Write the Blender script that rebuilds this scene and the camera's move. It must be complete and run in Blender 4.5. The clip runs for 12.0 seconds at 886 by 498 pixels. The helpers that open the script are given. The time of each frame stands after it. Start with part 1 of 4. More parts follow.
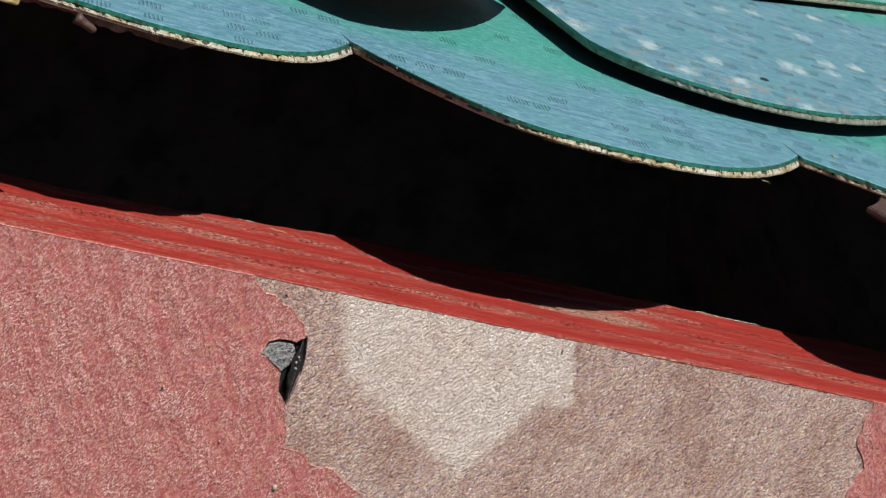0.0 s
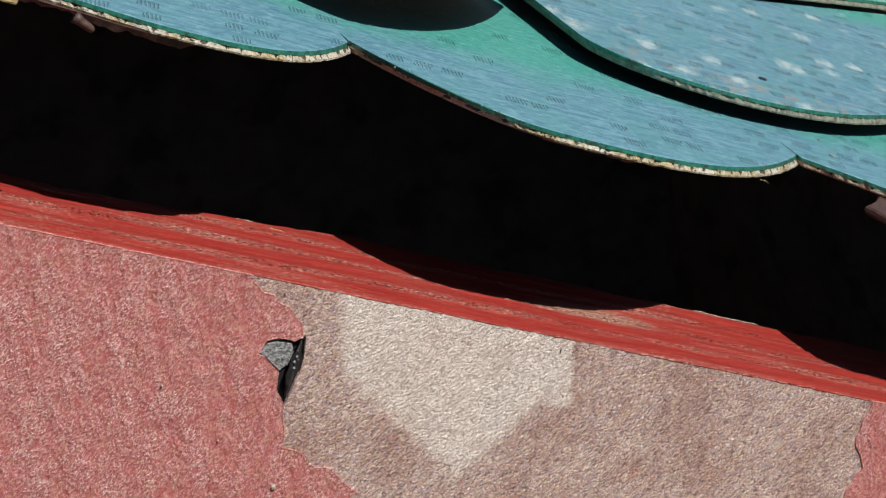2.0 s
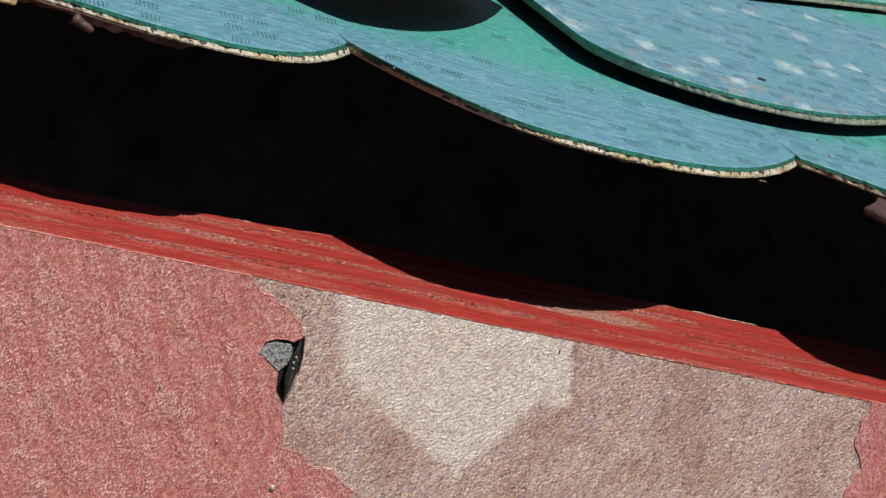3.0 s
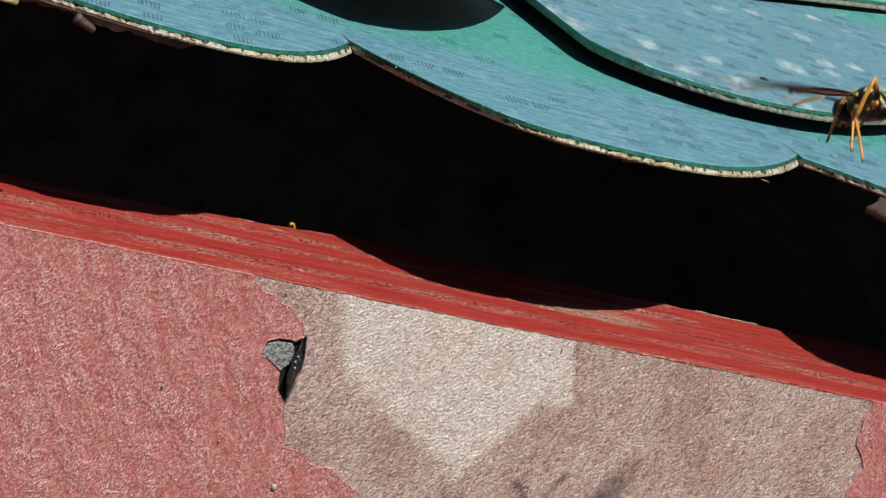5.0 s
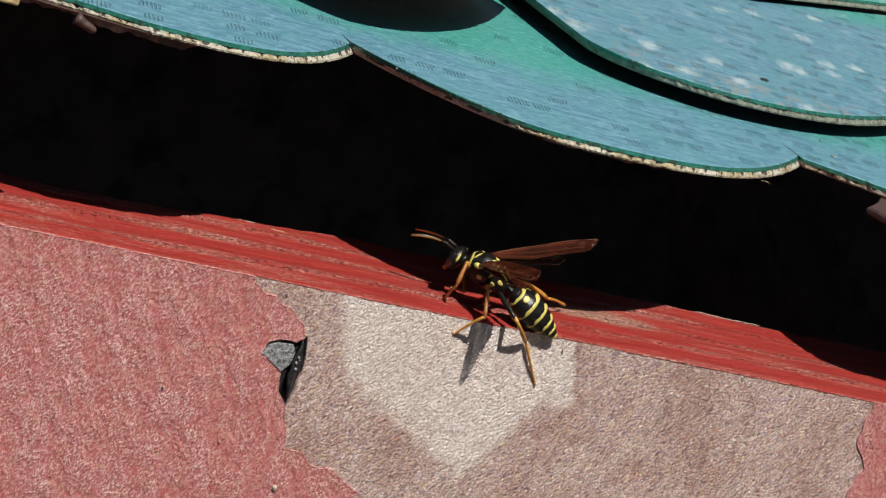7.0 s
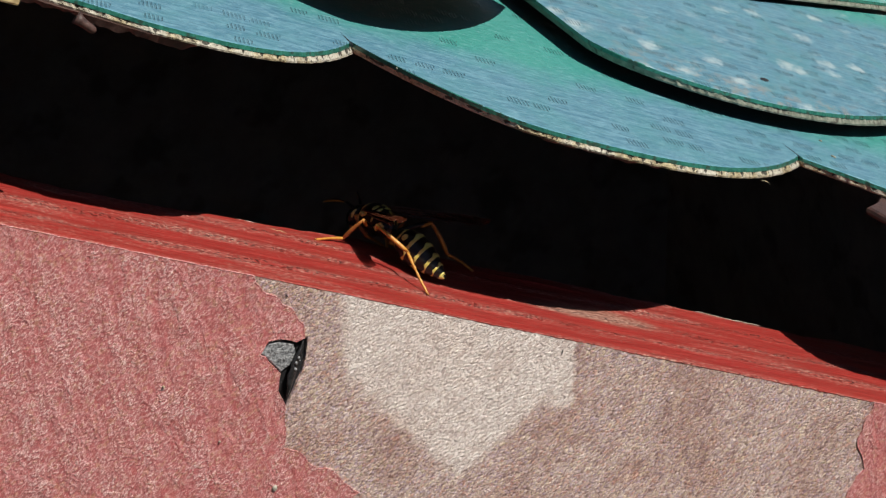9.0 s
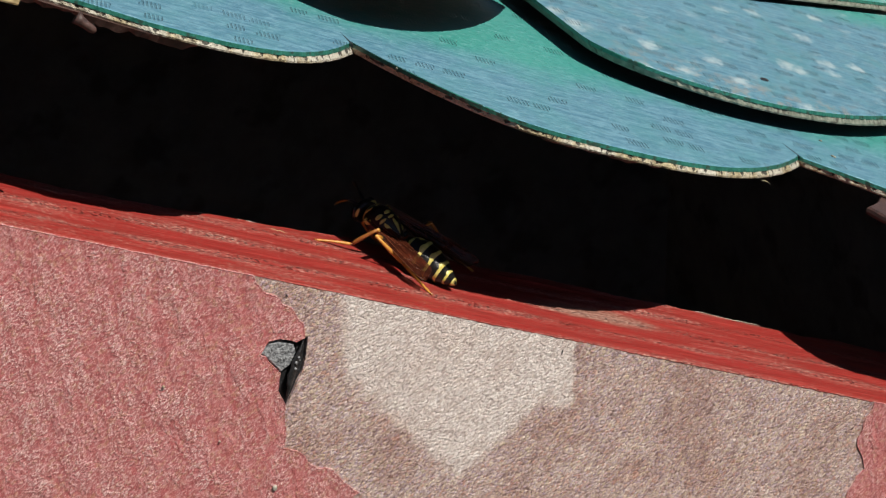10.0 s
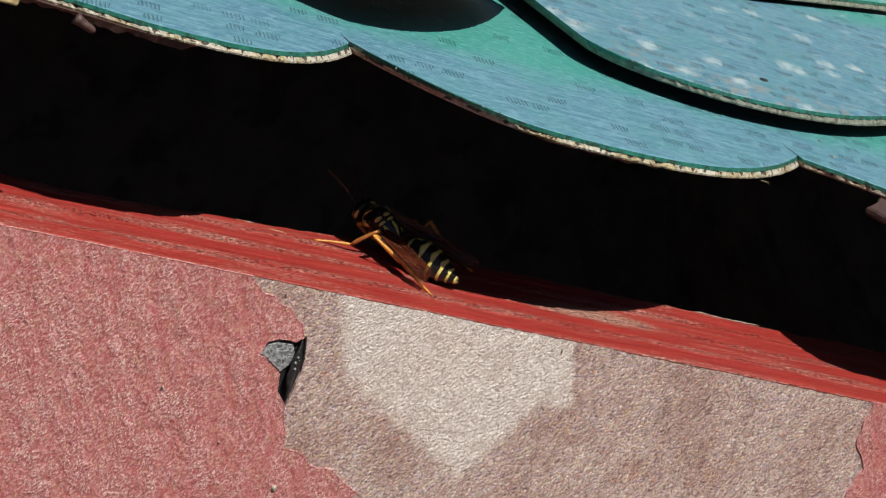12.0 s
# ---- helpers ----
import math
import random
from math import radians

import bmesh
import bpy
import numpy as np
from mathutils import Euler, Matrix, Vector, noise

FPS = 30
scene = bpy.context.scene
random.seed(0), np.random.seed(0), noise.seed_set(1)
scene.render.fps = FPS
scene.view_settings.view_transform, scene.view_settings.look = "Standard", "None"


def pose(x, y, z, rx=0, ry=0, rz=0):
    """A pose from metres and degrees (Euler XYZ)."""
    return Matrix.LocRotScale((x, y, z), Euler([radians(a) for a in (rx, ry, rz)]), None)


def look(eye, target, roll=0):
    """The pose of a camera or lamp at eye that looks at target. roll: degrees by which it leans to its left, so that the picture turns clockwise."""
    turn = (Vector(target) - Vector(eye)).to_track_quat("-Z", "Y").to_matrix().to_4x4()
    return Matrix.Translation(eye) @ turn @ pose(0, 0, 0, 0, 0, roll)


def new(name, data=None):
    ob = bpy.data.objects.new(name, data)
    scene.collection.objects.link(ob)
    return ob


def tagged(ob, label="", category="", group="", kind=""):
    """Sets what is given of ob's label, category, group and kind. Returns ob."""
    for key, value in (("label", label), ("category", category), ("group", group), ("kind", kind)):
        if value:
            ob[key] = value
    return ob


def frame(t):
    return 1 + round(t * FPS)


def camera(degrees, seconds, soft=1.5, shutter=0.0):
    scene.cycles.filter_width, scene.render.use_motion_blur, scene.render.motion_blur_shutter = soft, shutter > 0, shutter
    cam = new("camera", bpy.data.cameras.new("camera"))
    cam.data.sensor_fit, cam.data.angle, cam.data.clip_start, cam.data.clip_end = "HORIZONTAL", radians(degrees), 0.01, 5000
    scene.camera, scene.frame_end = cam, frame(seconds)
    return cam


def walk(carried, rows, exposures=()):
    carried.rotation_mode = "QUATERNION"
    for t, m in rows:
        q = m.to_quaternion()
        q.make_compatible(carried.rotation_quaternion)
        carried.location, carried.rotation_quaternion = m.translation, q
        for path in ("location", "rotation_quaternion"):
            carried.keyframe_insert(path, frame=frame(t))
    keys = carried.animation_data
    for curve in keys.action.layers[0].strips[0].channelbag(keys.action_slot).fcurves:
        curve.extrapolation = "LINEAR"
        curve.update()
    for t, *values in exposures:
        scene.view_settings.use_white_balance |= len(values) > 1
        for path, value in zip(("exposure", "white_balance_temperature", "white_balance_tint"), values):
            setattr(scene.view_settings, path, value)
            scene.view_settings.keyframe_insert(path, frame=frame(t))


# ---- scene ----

from mathutils import geometry

MM = 0.001
V = Vector

# The camera stands on a support and shakes a little; all lengths below are in millimetres.
RIGHT = V((math.cos(radians(25)), -math.sin(radians(25)), 0))
WAY = V((math.sin(radians(25)) * math.cos(radians(25)), math.cos(radians(25)) ** 2, -math.sin(radians(25))))
UP = RIGHT.cross(WAY)
AIM = UP * 7.0
EYE = AIM - WAY * 466.0
cam = camera(12.0, 12.0, soft=1.3, shutter=0.1)
SHAKE = ((0, 0, 0), (0.5, -1, -1.7), (1, -1.7, -3), (1.5, 0, -3), (2, -3, -1), (2.5, -2.6, 0), (3, -4.6, 0), (3.9, -3, -0.4),
         (5, -1.2, -1), (5.5, -1.3, 0), (6, -1.2, 0.4), (6.5, 0, 0.3), (7, 0, 0.7), (9, 0, 0.5), (9.5, -1, 0.5),
         (10, 0, 0.3), (10.5, -1, 0.5), (11, -1, 0.5), (11.5, -0.7, 0.3), (12, -1.2, 0.7))
STEP = 466.0 * math.tan(radians(6)) / 784
walk(cam, [(t, look(EYE * MM, (AIM - RIGHT * a * STEP + UP * b * STEP) * MM)) for t, a, b in SHAKE])

# ---- light ----
SUN = V((-6.7, 11.66, -21.26)).normalized()
world = bpy.data.worlds.new("sky")
scene.world = world
world.use_nodes = True
nt = world.node_tree
sky = nt.nodes.new("ShaderNodeTexSky")
sky.sky_type, sky.sun_disc, sky.air_density, sky.dust_density = "NISHITA", False, 0.6, 0.5
sky.sun_elevation = math.asin(-SUN.z)
sky.sun_rotation = math.atan2(-SUN.x, -SUN.y)
nt.links.new(sky.outputs["Color"], nt.nodes["Background"].inputs["Color"])
nt.nodes["Background"].inputs["Strength"].default_value = 0.05
sun = new("sun", bpy.data.lights.new("sun", "SUN"))
sun.data.energy, sun.data.angle, sun.data.color = 5.0, radians(0.53), (1.0, 0.95, 0.87)
sun.matrix_world = look((0, 0, 1), V((0, 0, 1)) + SUN)
scene.view_settings.exposure = 0.27


# ---- materials ----
class Mat:
    """A small builder of node materials, in millimetres of the object's space."""

    def __init__(self, name, rough=0.6, metal=0.0, spec=0.5):
        self.m = bpy.data.materials.new(name)
        self.m.use_nodes = True
        self.t = self.m.node_tree
        self.b = self.t.nodes["Principled BSDF"]
        self.b.inputs["Roughness"].default_value = rough
        self.b.inputs["Metallic"].default_value = metal
        self.b.inputs["Specular IOR Level"].default_value = spec
        self.co = self.node("ShaderNodeTexCoord").outputs["Object"]

    def node(self, kind, **inputs):
        n = self.t.nodes.new(kind)
        for key, value in inputs.items():
            self.put(n.inputs[key.replace("_", " ")], value)
        return n

    def put(self, socket, value):
        if isinstance(value, bpy.types.NodeSocket):
            self.t.links.new(value, socket)
        else:
            socket.default_value = value

    def scaled(self, sx, sy, sz, turn=None):
        """The object's space in mm, turned and then scaled."""
        vec = self.co
        if turn:
            n = self.node("ShaderNodeMapping", Vector=vec)
            n.inputs["Rotation"].default_value = [radians(a) for a in turn]
            vec = n.outputs["Vector"]
        n = self.node("ShaderNodeMapping", Vector=vec)
        n.inputs["Scale"].default_value = (sx / MM, sy / MM, sz / MM)
        return n.outputs["Vector"]

    def grains(self, scale, soft=0.35, turn=None, stretch=1.0):
        """Rounded granules, high in the middle, and a random tint for each."""
        jig = self.node("ShaderNodeTexNoise", Vector=self.scaled(1, 1, 1), Scale=scale * 0.8, Detail=2.0)
        vec = self.node("ShaderNodeMix", )
        vec.data_type = "VECTOR"
        vec.inputs[0].default_value = 0.22
        self.put(vec.inputs[4], self.scaled(scale, scale, scale * stretch, turn))
        self.put(vec.inputs[5], jig.outputs["Color"])
        v = self.node("ShaderNodeTexVoronoi", Vector=vec.outputs[1], Scale=1.0)
        v.feature, v.inputs["Smoothness"].default_value = "SMOOTH_F1", soft
        c = self.node("ShaderNodeTexVoronoi", Vector=vec.outputs[1], Scale=1.0)
        return self.math("SUBTRACT", 1.0, v.outputs["Distance"]), self.node("ShaderNodeSeparateColor", Color=c.outputs["Color"]).outputs

    def noise(self, vec, scale=1.0, detail=3.0, rough=0.55, warp=0.0):
        return self.node("ShaderNodeTexNoise", Vector=vec, Scale=scale, Detail=detail, Roughness=rough, Distortion=warp).outputs["Fac"]

    def math(self, op, a, b=0.0, clamp=False):
        n = self.node("ShaderNodeMath")
        n.operation, n.use_clamp = op, clamp
        self.put(n.inputs[0], a), self.put(n.inputs[1], b)
        return n.outputs[0]

    def step(self, x, lo, hi, a=0.0, b=1.0):
        n = self.node("ShaderNodeMapRange", Value=x)
        n.interpolation_type = "SMOOTHSTEP"
        for i, v in enumerate((lo, hi, a, b)):
            n.inputs[i + 1].default_value = v
        return n.outputs[0]

    def mix(self, f, a, b, how="MIX"):
        n = self.node("ShaderNodeMix")
        n.data_type, n.blend_type = "RGBA", how
        self.put(n.inputs[0], f)
        for i, v in ((6, a), (7, b)):
            self.put(n.inputs[i], (*v, 1.0) if isinstance(v, tuple) and len(v) == 3 else v)
        return n.outputs[2]

    def axis(self, which):
        n = self.node("ShaderNodeSeparateXYZ", Vector=self.scaled(1, 1, 1))
        return n.outputs[which]

    def bump(self, height, distance, strength=1.0, under=None):
        n = self.node("ShaderNodeBump", Height=height)
        n.inputs["Distance"].default_value = distance * MM
        n.inputs["Strength"].default_value = strength
        if under is not None:
            self.put(n.inputs["Normal"], under)
        return n.outputs["Normal"]

    def done(self, colour, normal=None, rough=None):
        self.put(self.b.inputs["Base Color"], (*colour, 1.0) if isinstance(colour, tuple) else colour)
        if normal is not None:
            self.put(self.b.inputs["Normal"], normal)
        if rough is not None:
            self.put(self.b.inputs["Roughness"], rough)
        return self.m


def red_felt():
    """Thick red gloss paint that has run down over grainy mineral felt."""
    k = Mat("red_paint_on_felt", 0.3)
    lie = (0, 38, 0)
    wave = k.noise(k.scaled(0.42, 0.42, 0.20, (0, 8, 0)), 1.0, 3.0, 0.6, 0.5)
    runs = k.noise(k.scaled(0.60, 0.5, 0.10, (0, 6, 0)), 1.0, 5.0, 0.65, 0.4)
    area = k.noise(k.scaled(0.06, 0.06, 0.045, (0, 20, 0)), 1.0, 4.0, 0.6)
    spread = k.noise(k.scaled(0.30, 0.30, 0.20, (0, 12, 0)), 1.0, 4.0, 0.65)
    grain, tint = k.grains(2.7, 0.30, lie, 1.5)
    fine = k.noise(k.scaled(7.0, 7.0, 9.0, lie), 1.0, 2.0, 0.6)
    patch = k.noise(k.scaled(0.5, 0.5, 0.4, lie), 1.0, 5.0, 0.7)
    # the granules stand out where the paint is thin and drown where it is thick
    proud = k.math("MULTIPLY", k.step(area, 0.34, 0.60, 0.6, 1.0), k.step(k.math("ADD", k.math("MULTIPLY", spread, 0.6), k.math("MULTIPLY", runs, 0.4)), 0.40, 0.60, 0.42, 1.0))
    grit = k.noise(k.scaled(3.1, 3.1, 5.6, lie), 1.0, 3.0, 0.68, 0.3)
    top = k.step(grain, 0.52, 0.92)
    c = k.mix(k.step(runs, 0.30, 0.70), (0.43, 0.102, 0.100), (0.52, 0.170, 0.166))
    c = k.mix(k.step(patch, 0.46, 0.68, 0, 0.5), c, (0.46, 0.185, 0.145))
    c = k.mix(k.step(tint[0], 0.45, 0.95, 0, 0.4), c, (0.58, 0.25, 0.26))
    c = k.mix(k.step(tint[1], 0.78, 0.97, 0, 0.4), c, (0.54, 0.32, 0.18))
    c = k.mix(k.step(grit, 0.36, 0.47, 0.5, 0), c, (0.27, 0.048, 0.050))
    # whitish glints off the gloss, painted into the colour on the high grit
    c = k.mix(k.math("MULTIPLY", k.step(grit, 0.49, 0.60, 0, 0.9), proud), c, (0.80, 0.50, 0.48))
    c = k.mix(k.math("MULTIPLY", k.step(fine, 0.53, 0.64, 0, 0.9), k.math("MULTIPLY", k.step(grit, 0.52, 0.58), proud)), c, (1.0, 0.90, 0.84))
    n = k.bump(wave, 0.40, 1.0)
    n = k.bump(k.math("MULTIPLY", top, proud), 0.05, 1.0, n)
    n = k.bump(k.math("MULTIPLY", grit, proud), 0.26, 1.0, n)
    n = k.bump(fine, 0.03, 1.0, n)
    k.b.inputs["Coat Weight"].default_value = 0.8
    k.b.inputs["Coat Roughness"].default_value = 0.30
    k.put(k.b.inputs["Coat Normal"], n)
    return k.done(c, n, k.step(grit, 0.3, 0.7, 0.30, 0.46))


def bare_felt():
    """Bare mineral felt: packed granules in pinkish brown, with a paler five-sided mark."""
    k = Mat("bare_mineral_felt", 0.55)
    lie = (0, 38, 0)
    grain, tint = k.grains(2.9, 0.25, lie, 1.9)
    dust, speck = k.grains(5.2, 0.2, (0, 25, 0), 1.5)
    small = k.noise(k.scaled(3.4, 3.4, 6.0, lie), 1.0, 3.0, 0.65, 0.4)
    cloud = k.noise(k.scaled(0.11, 0.11, 0.11), 1.0, 6.0, 0.65)
    warm = k.noise(k.scaled(0.2, 0.2, 0.2, (20, 40, 0)), 1.0, 4.0, 0.6)
    clump = k.noise(k.scaled(0.8, 0.8, 1.2, lie), 1.0, 3.0, 0.6)
    # the paler mark: an upright strip that ends in a point below
    edge = k.math("MULTIPLY", k.math("SUBTRACT", k.noise(k.scaled(0.5, 0.5, 0.5), 1.0, 3.0), 0.5), 2.4)
    x, z = k.math("ADD", k.axis(0), edge), k.math("ADD", k.axis(2), edge)
    sides = k.math("MULTIPLY", k.step(x, -13.1, -10.9), k.step(x, 16.0, 16.9, 1, 0))
    left_cut = k.math("ADD", z, k.math("MULTIPLY", x, 1.14))
    right_cut = k.math("SUBTRACT", z, k.math("MULTIPLY", x, 0.72))
    corner = k.math("ADD", right_cut, k.math("MULTIPLY", k.step(x, 12.2, 15.5), 3.6))
    mark = k.math("MULTIPLY", k.step(left_cut, -21.2, -17.0), k.step(corner, -23.6, -21.6))
    mark = k.math("MULTIPLY", sides, mark)
    bare = k.math("SUBTRACT", 1.0, k.math("MULTIPLY", mark, 0.75))
    tone = k.math("ADD", k.math("MULTIPLY", tint[0], 0.62), k.math("MULTIPLY", speck[0], 0.38))
    c = k.mix(k.step(tone, 0.12, 0.55), (0.30, 0.19, 0.17), (0.58, 0.425, 0.375))
    c = k.mix(k.step(tone, 0.55, 0.90), c, (0.88, 0.74, 0.67))
    c = k.mix(k.step(tint[1], 0.72, 0.95, 0, 0.58), c, (0.68, 0.36, 0.27))
    c = k.mix(k.step(tint[2], 0.74, 0.96, 0, 0.55), c, (0.76, 0.63, 0.42))
    c = k.mix(k.step(speck[1], 0.70, 0.95, 0, 0.55), c, (0.56, 0.43, 0.57))
    pale = k.mix(k.step(tone, 0.10, 0.80), (0.66, 0.55, 0.50), (1.0, 0.93, 0.87))
    c = k.mix(k.math("MULTIPLY", mark, 0.80), c, pale)
    c = k.mix(k.step(small, 0.30, 0.44, 0.34, 0), c, k.mix(mark, (0.26, 0.16, 0.14), (0.54, 0.44, 0.39)))
    # dusky clouds and rusty drifts lie over the granules
    c = k.mix(k.math("MULTIPLY", k.step(cloud, 0.42, 0.64, 0, 0.8), bare), c, (0.74, 0.63, 0.60), "MULTIPLY")
    c = k.mix(k.math("MULTIPLY", k.step(warm, 0.54, 0.72, 0, 0.5), bare), c, (1.0, 0.82, 0.70), "MULTIPLY")
    c = k.mix(k.step(clump, 0.36, 0.64, 0.35, 0), c, (0.72, 0.70, 0.70), "MULTIPLY")
    n = k.bump(clump, 0.16, 1.0)
    n = k.bump(grain, 0.12, 1.0, n)
    n = k.bump(small, 0.22, 1.0, n)
    n = k.bump(dust, 0.05, 1.0, n)
    return k.done(c, n, k.step(tint[2], 0.2, 0.9, 0.30, 0.62))


def red_wood():
    """Red painted board edge with open grain along its length."""
    k = Mat("red_painted_wood", 0.42)
    lie = (0, -22.3, 0)
    grain = k.noise(k.scaled(0.022, 0.7, 0.7, lie), 1.0, 4.0, 0.6)
    fine = k.noise(k.scaled(0.07, 3.6, 3.6, lie), 1.0, 3.0, 0.65)
    drift = k.math("MULTIPLY", k.noise(k.scaled(0.012, 0.05, 0.05, lie), 1.0, 2.0), 7.0)
    across = k.math("FRACT", k.math("DIVIDE", k.math("ADD", k.axis(1), drift), 5.4))
    band = k.step(k.math("ABSOLUTE", k.math("SUBTRACT", across, 0.5)), 0.05, 0.13, 1, 0)
    clump = k.noise(k.scaled(0.10, 0.5, 0.5, lie), 1.0, 3.0, 0.6)
    dots = k.node("ShaderNodeTexVoronoi", Vector=k.scaled(1.9, 3.4, 3.4, lie), Scale=1.0)
    pick = k.node("ShaderNodeSeparateColor", Color=dots.outputs["Color"]).outputs
    shape = k.math("ADD", dots.outputs["Distance"], k.math("MULTIPLY", k.noise(k.scaled(3, 5, 5, lie), 1.0, 2.0), 0.4))
    chance = k.math("MULTIPLY", k.step(pick[0], 0.15, 0.30), k.math("MULTIPLY", band, k.step(clump, 0.32, 0.46, 0.2, 1.0)))
    mask = k.math("MULTIPLY", k.step(shape, 0.46, 0.60, 1, 0), chance)
    c = k.mix(k.step(fine, 0.35, 0.7), (0.225, 0.015, 0.013), (0.35, 0.036, 0.029))
    c = k.mix(k.step(grain, 0.5, 0.7, 0, 0.35), c, (0.25, 0.040, 0.030))
    bare = k.noise(k.scaled(0.06, 0.34, 0.34, lie), 1.0, 5.0, 0.75)
    grit = k.noise(k.scaled(1.9, 3.4, 3.4, lie), 1.0, 3.0, 0.7)
    wide = k.step(k.math("ABSOLUTE", k.math("SUBTRACT", across, 0.5)), 0.06, 0.30, 1.0, 0.12)
    patchy = k.noise(k.scaled(0.045, 0.22, 0.22, lie), 1.0, 3.0, 0.6)
    wear = k.math("MULTIPLY", k.math("ADD", k.math("MULTIPLY", wide, k.step(patchy, 0.34, 0.56, 0.25, 0.85)), k.step(patchy, 0.50, 0.66, 0.0, 0.45)), k.step(bare, 0.36, 0.56, 0.35, 1.0))
    # one patch is rubbed down to the grain
    dx = k.math("DIVIDE", k.math("SUBTRACT", k.axis(0), 24.3), 8.5)
    dy = k.math("DIVIDE", k.math("SUBTRACT", k.axis(1), 10.8), 2.6)
    away = k.math("ADD", k.math("ADD", k.math("MULTIPLY", dx, dx), k.math("MULTIPLY", dy, dy)), k.math("MULTIPLY", k.noise(k.scaled(0.3, 0.8, 0.8, lie), 1.0, 4.0, 0.7), 1.4))
    rubbed = k.step(away, 0.8, 2.1, 0.8, 0)
    c = k.mix(k.math("MULTIPLY", wear, 0.6), c, (0.29, 0.075, 0.056))
    c = k.mix(k.math("MULTIPLY", k.step(grit, 0.53, 0.61, 0, 0.9), wear), c, (0.50, 0.29, 0.225))
    c = k.mix(k.math("MULTIPLY", k.step(grit, 0.39, 0.47, 0.9, 0), wear), c, (0.09, 0.022, 0.016))
    c = k.mix(rubbed, c, k.mix(k.step(grit, 0.40, 0.58), (0.15, 0.06, 0.04), (0.42, 0.25, 0.19)))
    dust = k.noise(k.scaled(2.6, 5.0, 5.0, lie), 1.0, 3.0, 0.7)
    c = k.mix(k.step(dust, 0.58, 0.67, 0, 0.35), c, (0.46, 0.24, 0.19))
    c = k.mix(k.step(dust, 0.34, 0.43, 0.45, 0), c, (0.17, 0.025, 0.020))
    c = k.mix(k.math("MULTIPLY", mask, 0.9), c, (0.055, 0.018, 0.014))
    n = k.bump(grain, 0.35, 0.8)
    n = k.bump(fine, 0.12, 0.9, n)
    n = k.bump(k.math("MULTIPLY", grit, wear), 0.24, 1.0, n)
    n = k.bump(mask, -0.55, 1.0, n)
    return k.done(c, n, k.step(wear, 0.2, 0.8, 0.36, 0.62))


def sheet_paint(name, green_from, green_to, spots):
    """Blue paint gone chalky, green where the next course sheltered it; rows of strokes pressed into the sheet."""
    k = Mat(name, 0.5)
    b = k.math("DIVIDE", k.axis(1), 2.35)
    a = k.math("SUBTRACT", k.axis(0), k.math("MULTIPLY", b, 0.815))
    # p runs with the brush marks, q across them
    p = k.math("ADD", k.math("MULTIPLY", a, 0.83), k.math("MULTIPLY", b, -0.40))
    q = k.math("MULTIPLY", b, -0.335)
    skew = k.node("ShaderNodeCombineXYZ", X=p, Y=q).outputs[0]

    def at(sx, sy):
        n = k.node("ShaderNodeMapping", Vector=skew)
        n.inputs["Scale"].default_value = (sx, sy, 1)
        return n.outputs["Vector"]

    streak = k.noise(at(0.20, 4.2), 1.0, 4.0, 0.65, 0.4)
    fine = k.noise(at(0.7, 9.0), 1.0, 3.0, 0.65, 0.3)
    cloud = k.noise(at(0.12, 0.3), 1.0, 4.0, 0.6)
    c = k.mix(k.step(streak, 0.33, 0.68), (0.060, 0.170, 0.245), (0.130, 0.282, 0.360))
    mottle = k.noise(at(0.8, 1.9), 1.0, 5.0, 0.65, 1.2)
    c = k.mix(k.step(mottle, 0.50, 0.68, 0, 0.5), c, (0.150, 0.33, 0.40))
    c = k.mix(k.step(mottle, 0.30, 0.46, 0.45, 0), c, (0.055, 0.175, 0.235))
    c = k.mix(k.step(cloud, 0.42, 0.68, 0, 0.6), c, (0.078, 0.24, 0.275))
    y = k.math("ADD", b, k.math("MULTIPLY", k.math("SUBTRACT", cloud, 0.5), 9.0))
    y = k.math("SUBTRACT", y, k.math("MULTIPLY", k.step(a, 20, 42), 5.0))
    y = k.math("SUBTRACT", y, k.math("MULTIPLY", k.step(a, -30, -6, 1, 0), 2.5))
    c = k.mix(k.step(y, green_from, green_to, 0, 0.85), c, (0.042, 0.28, 0.225))
    c = k.mix(k.step(fine, 0.52, 0.70, 0, 0.34), c, (0.26, 0.42, 0.47))
    c = k.mix(k.step(fine, 0.32, 0.45, 0.28, 0), c, (0.035, 0.11, 0.15))
    if spots:
        v = k.node("ShaderNodeTexVoronoi", Vector=at(0.19, 0.50), Scale=1.0, Randomness=0.95)
        pick = k.node("ShaderNodeSeparateColor", Color=v.outputs["Color"])
        worn = k.math("ADD", v.outputs["Distance"], k.math("MULTIPLY", k.noise(at(0.8, 2.0), 1.0, 4.0, 0.7), 0.75))
        m = k.math("MULTIPLY", k.step(worn, 0.40, 0.76, 1, 0), k.step(pick.outputs[0], 0.15, 0.45))
        c = k.mix(k.math("MULTIPLY", m, 0.62), c, (0.50, 0.58, 0.58))
        rust = k.math("MULTIPLY", k.step(k.noise(at(0.5, 1.0), 1.0, 4.0, 0.7), 0.46, 0.66), k.step(b, 20, 27, 0.55, 0.1))
        c = k.mix(rust, c, (0.30, 0.25, 0.20))
    # groups of short slanted strokes in staggered rows
    row = k.math("FLOOR", k.math("MULTIPLY", q, 0.9))
    shift = k.math("ADD", p, k.math("MULTIPLY", row, 1.83))
    cell = k.math("FLOOR", k.math("MULTIPLY", shift, 0.33))
    rnd = k.node("ShaderNodeTexWhiteNoise", Vector=k.node("ShaderNodeCombineXYZ", X=cell, Y=row).outputs[0])
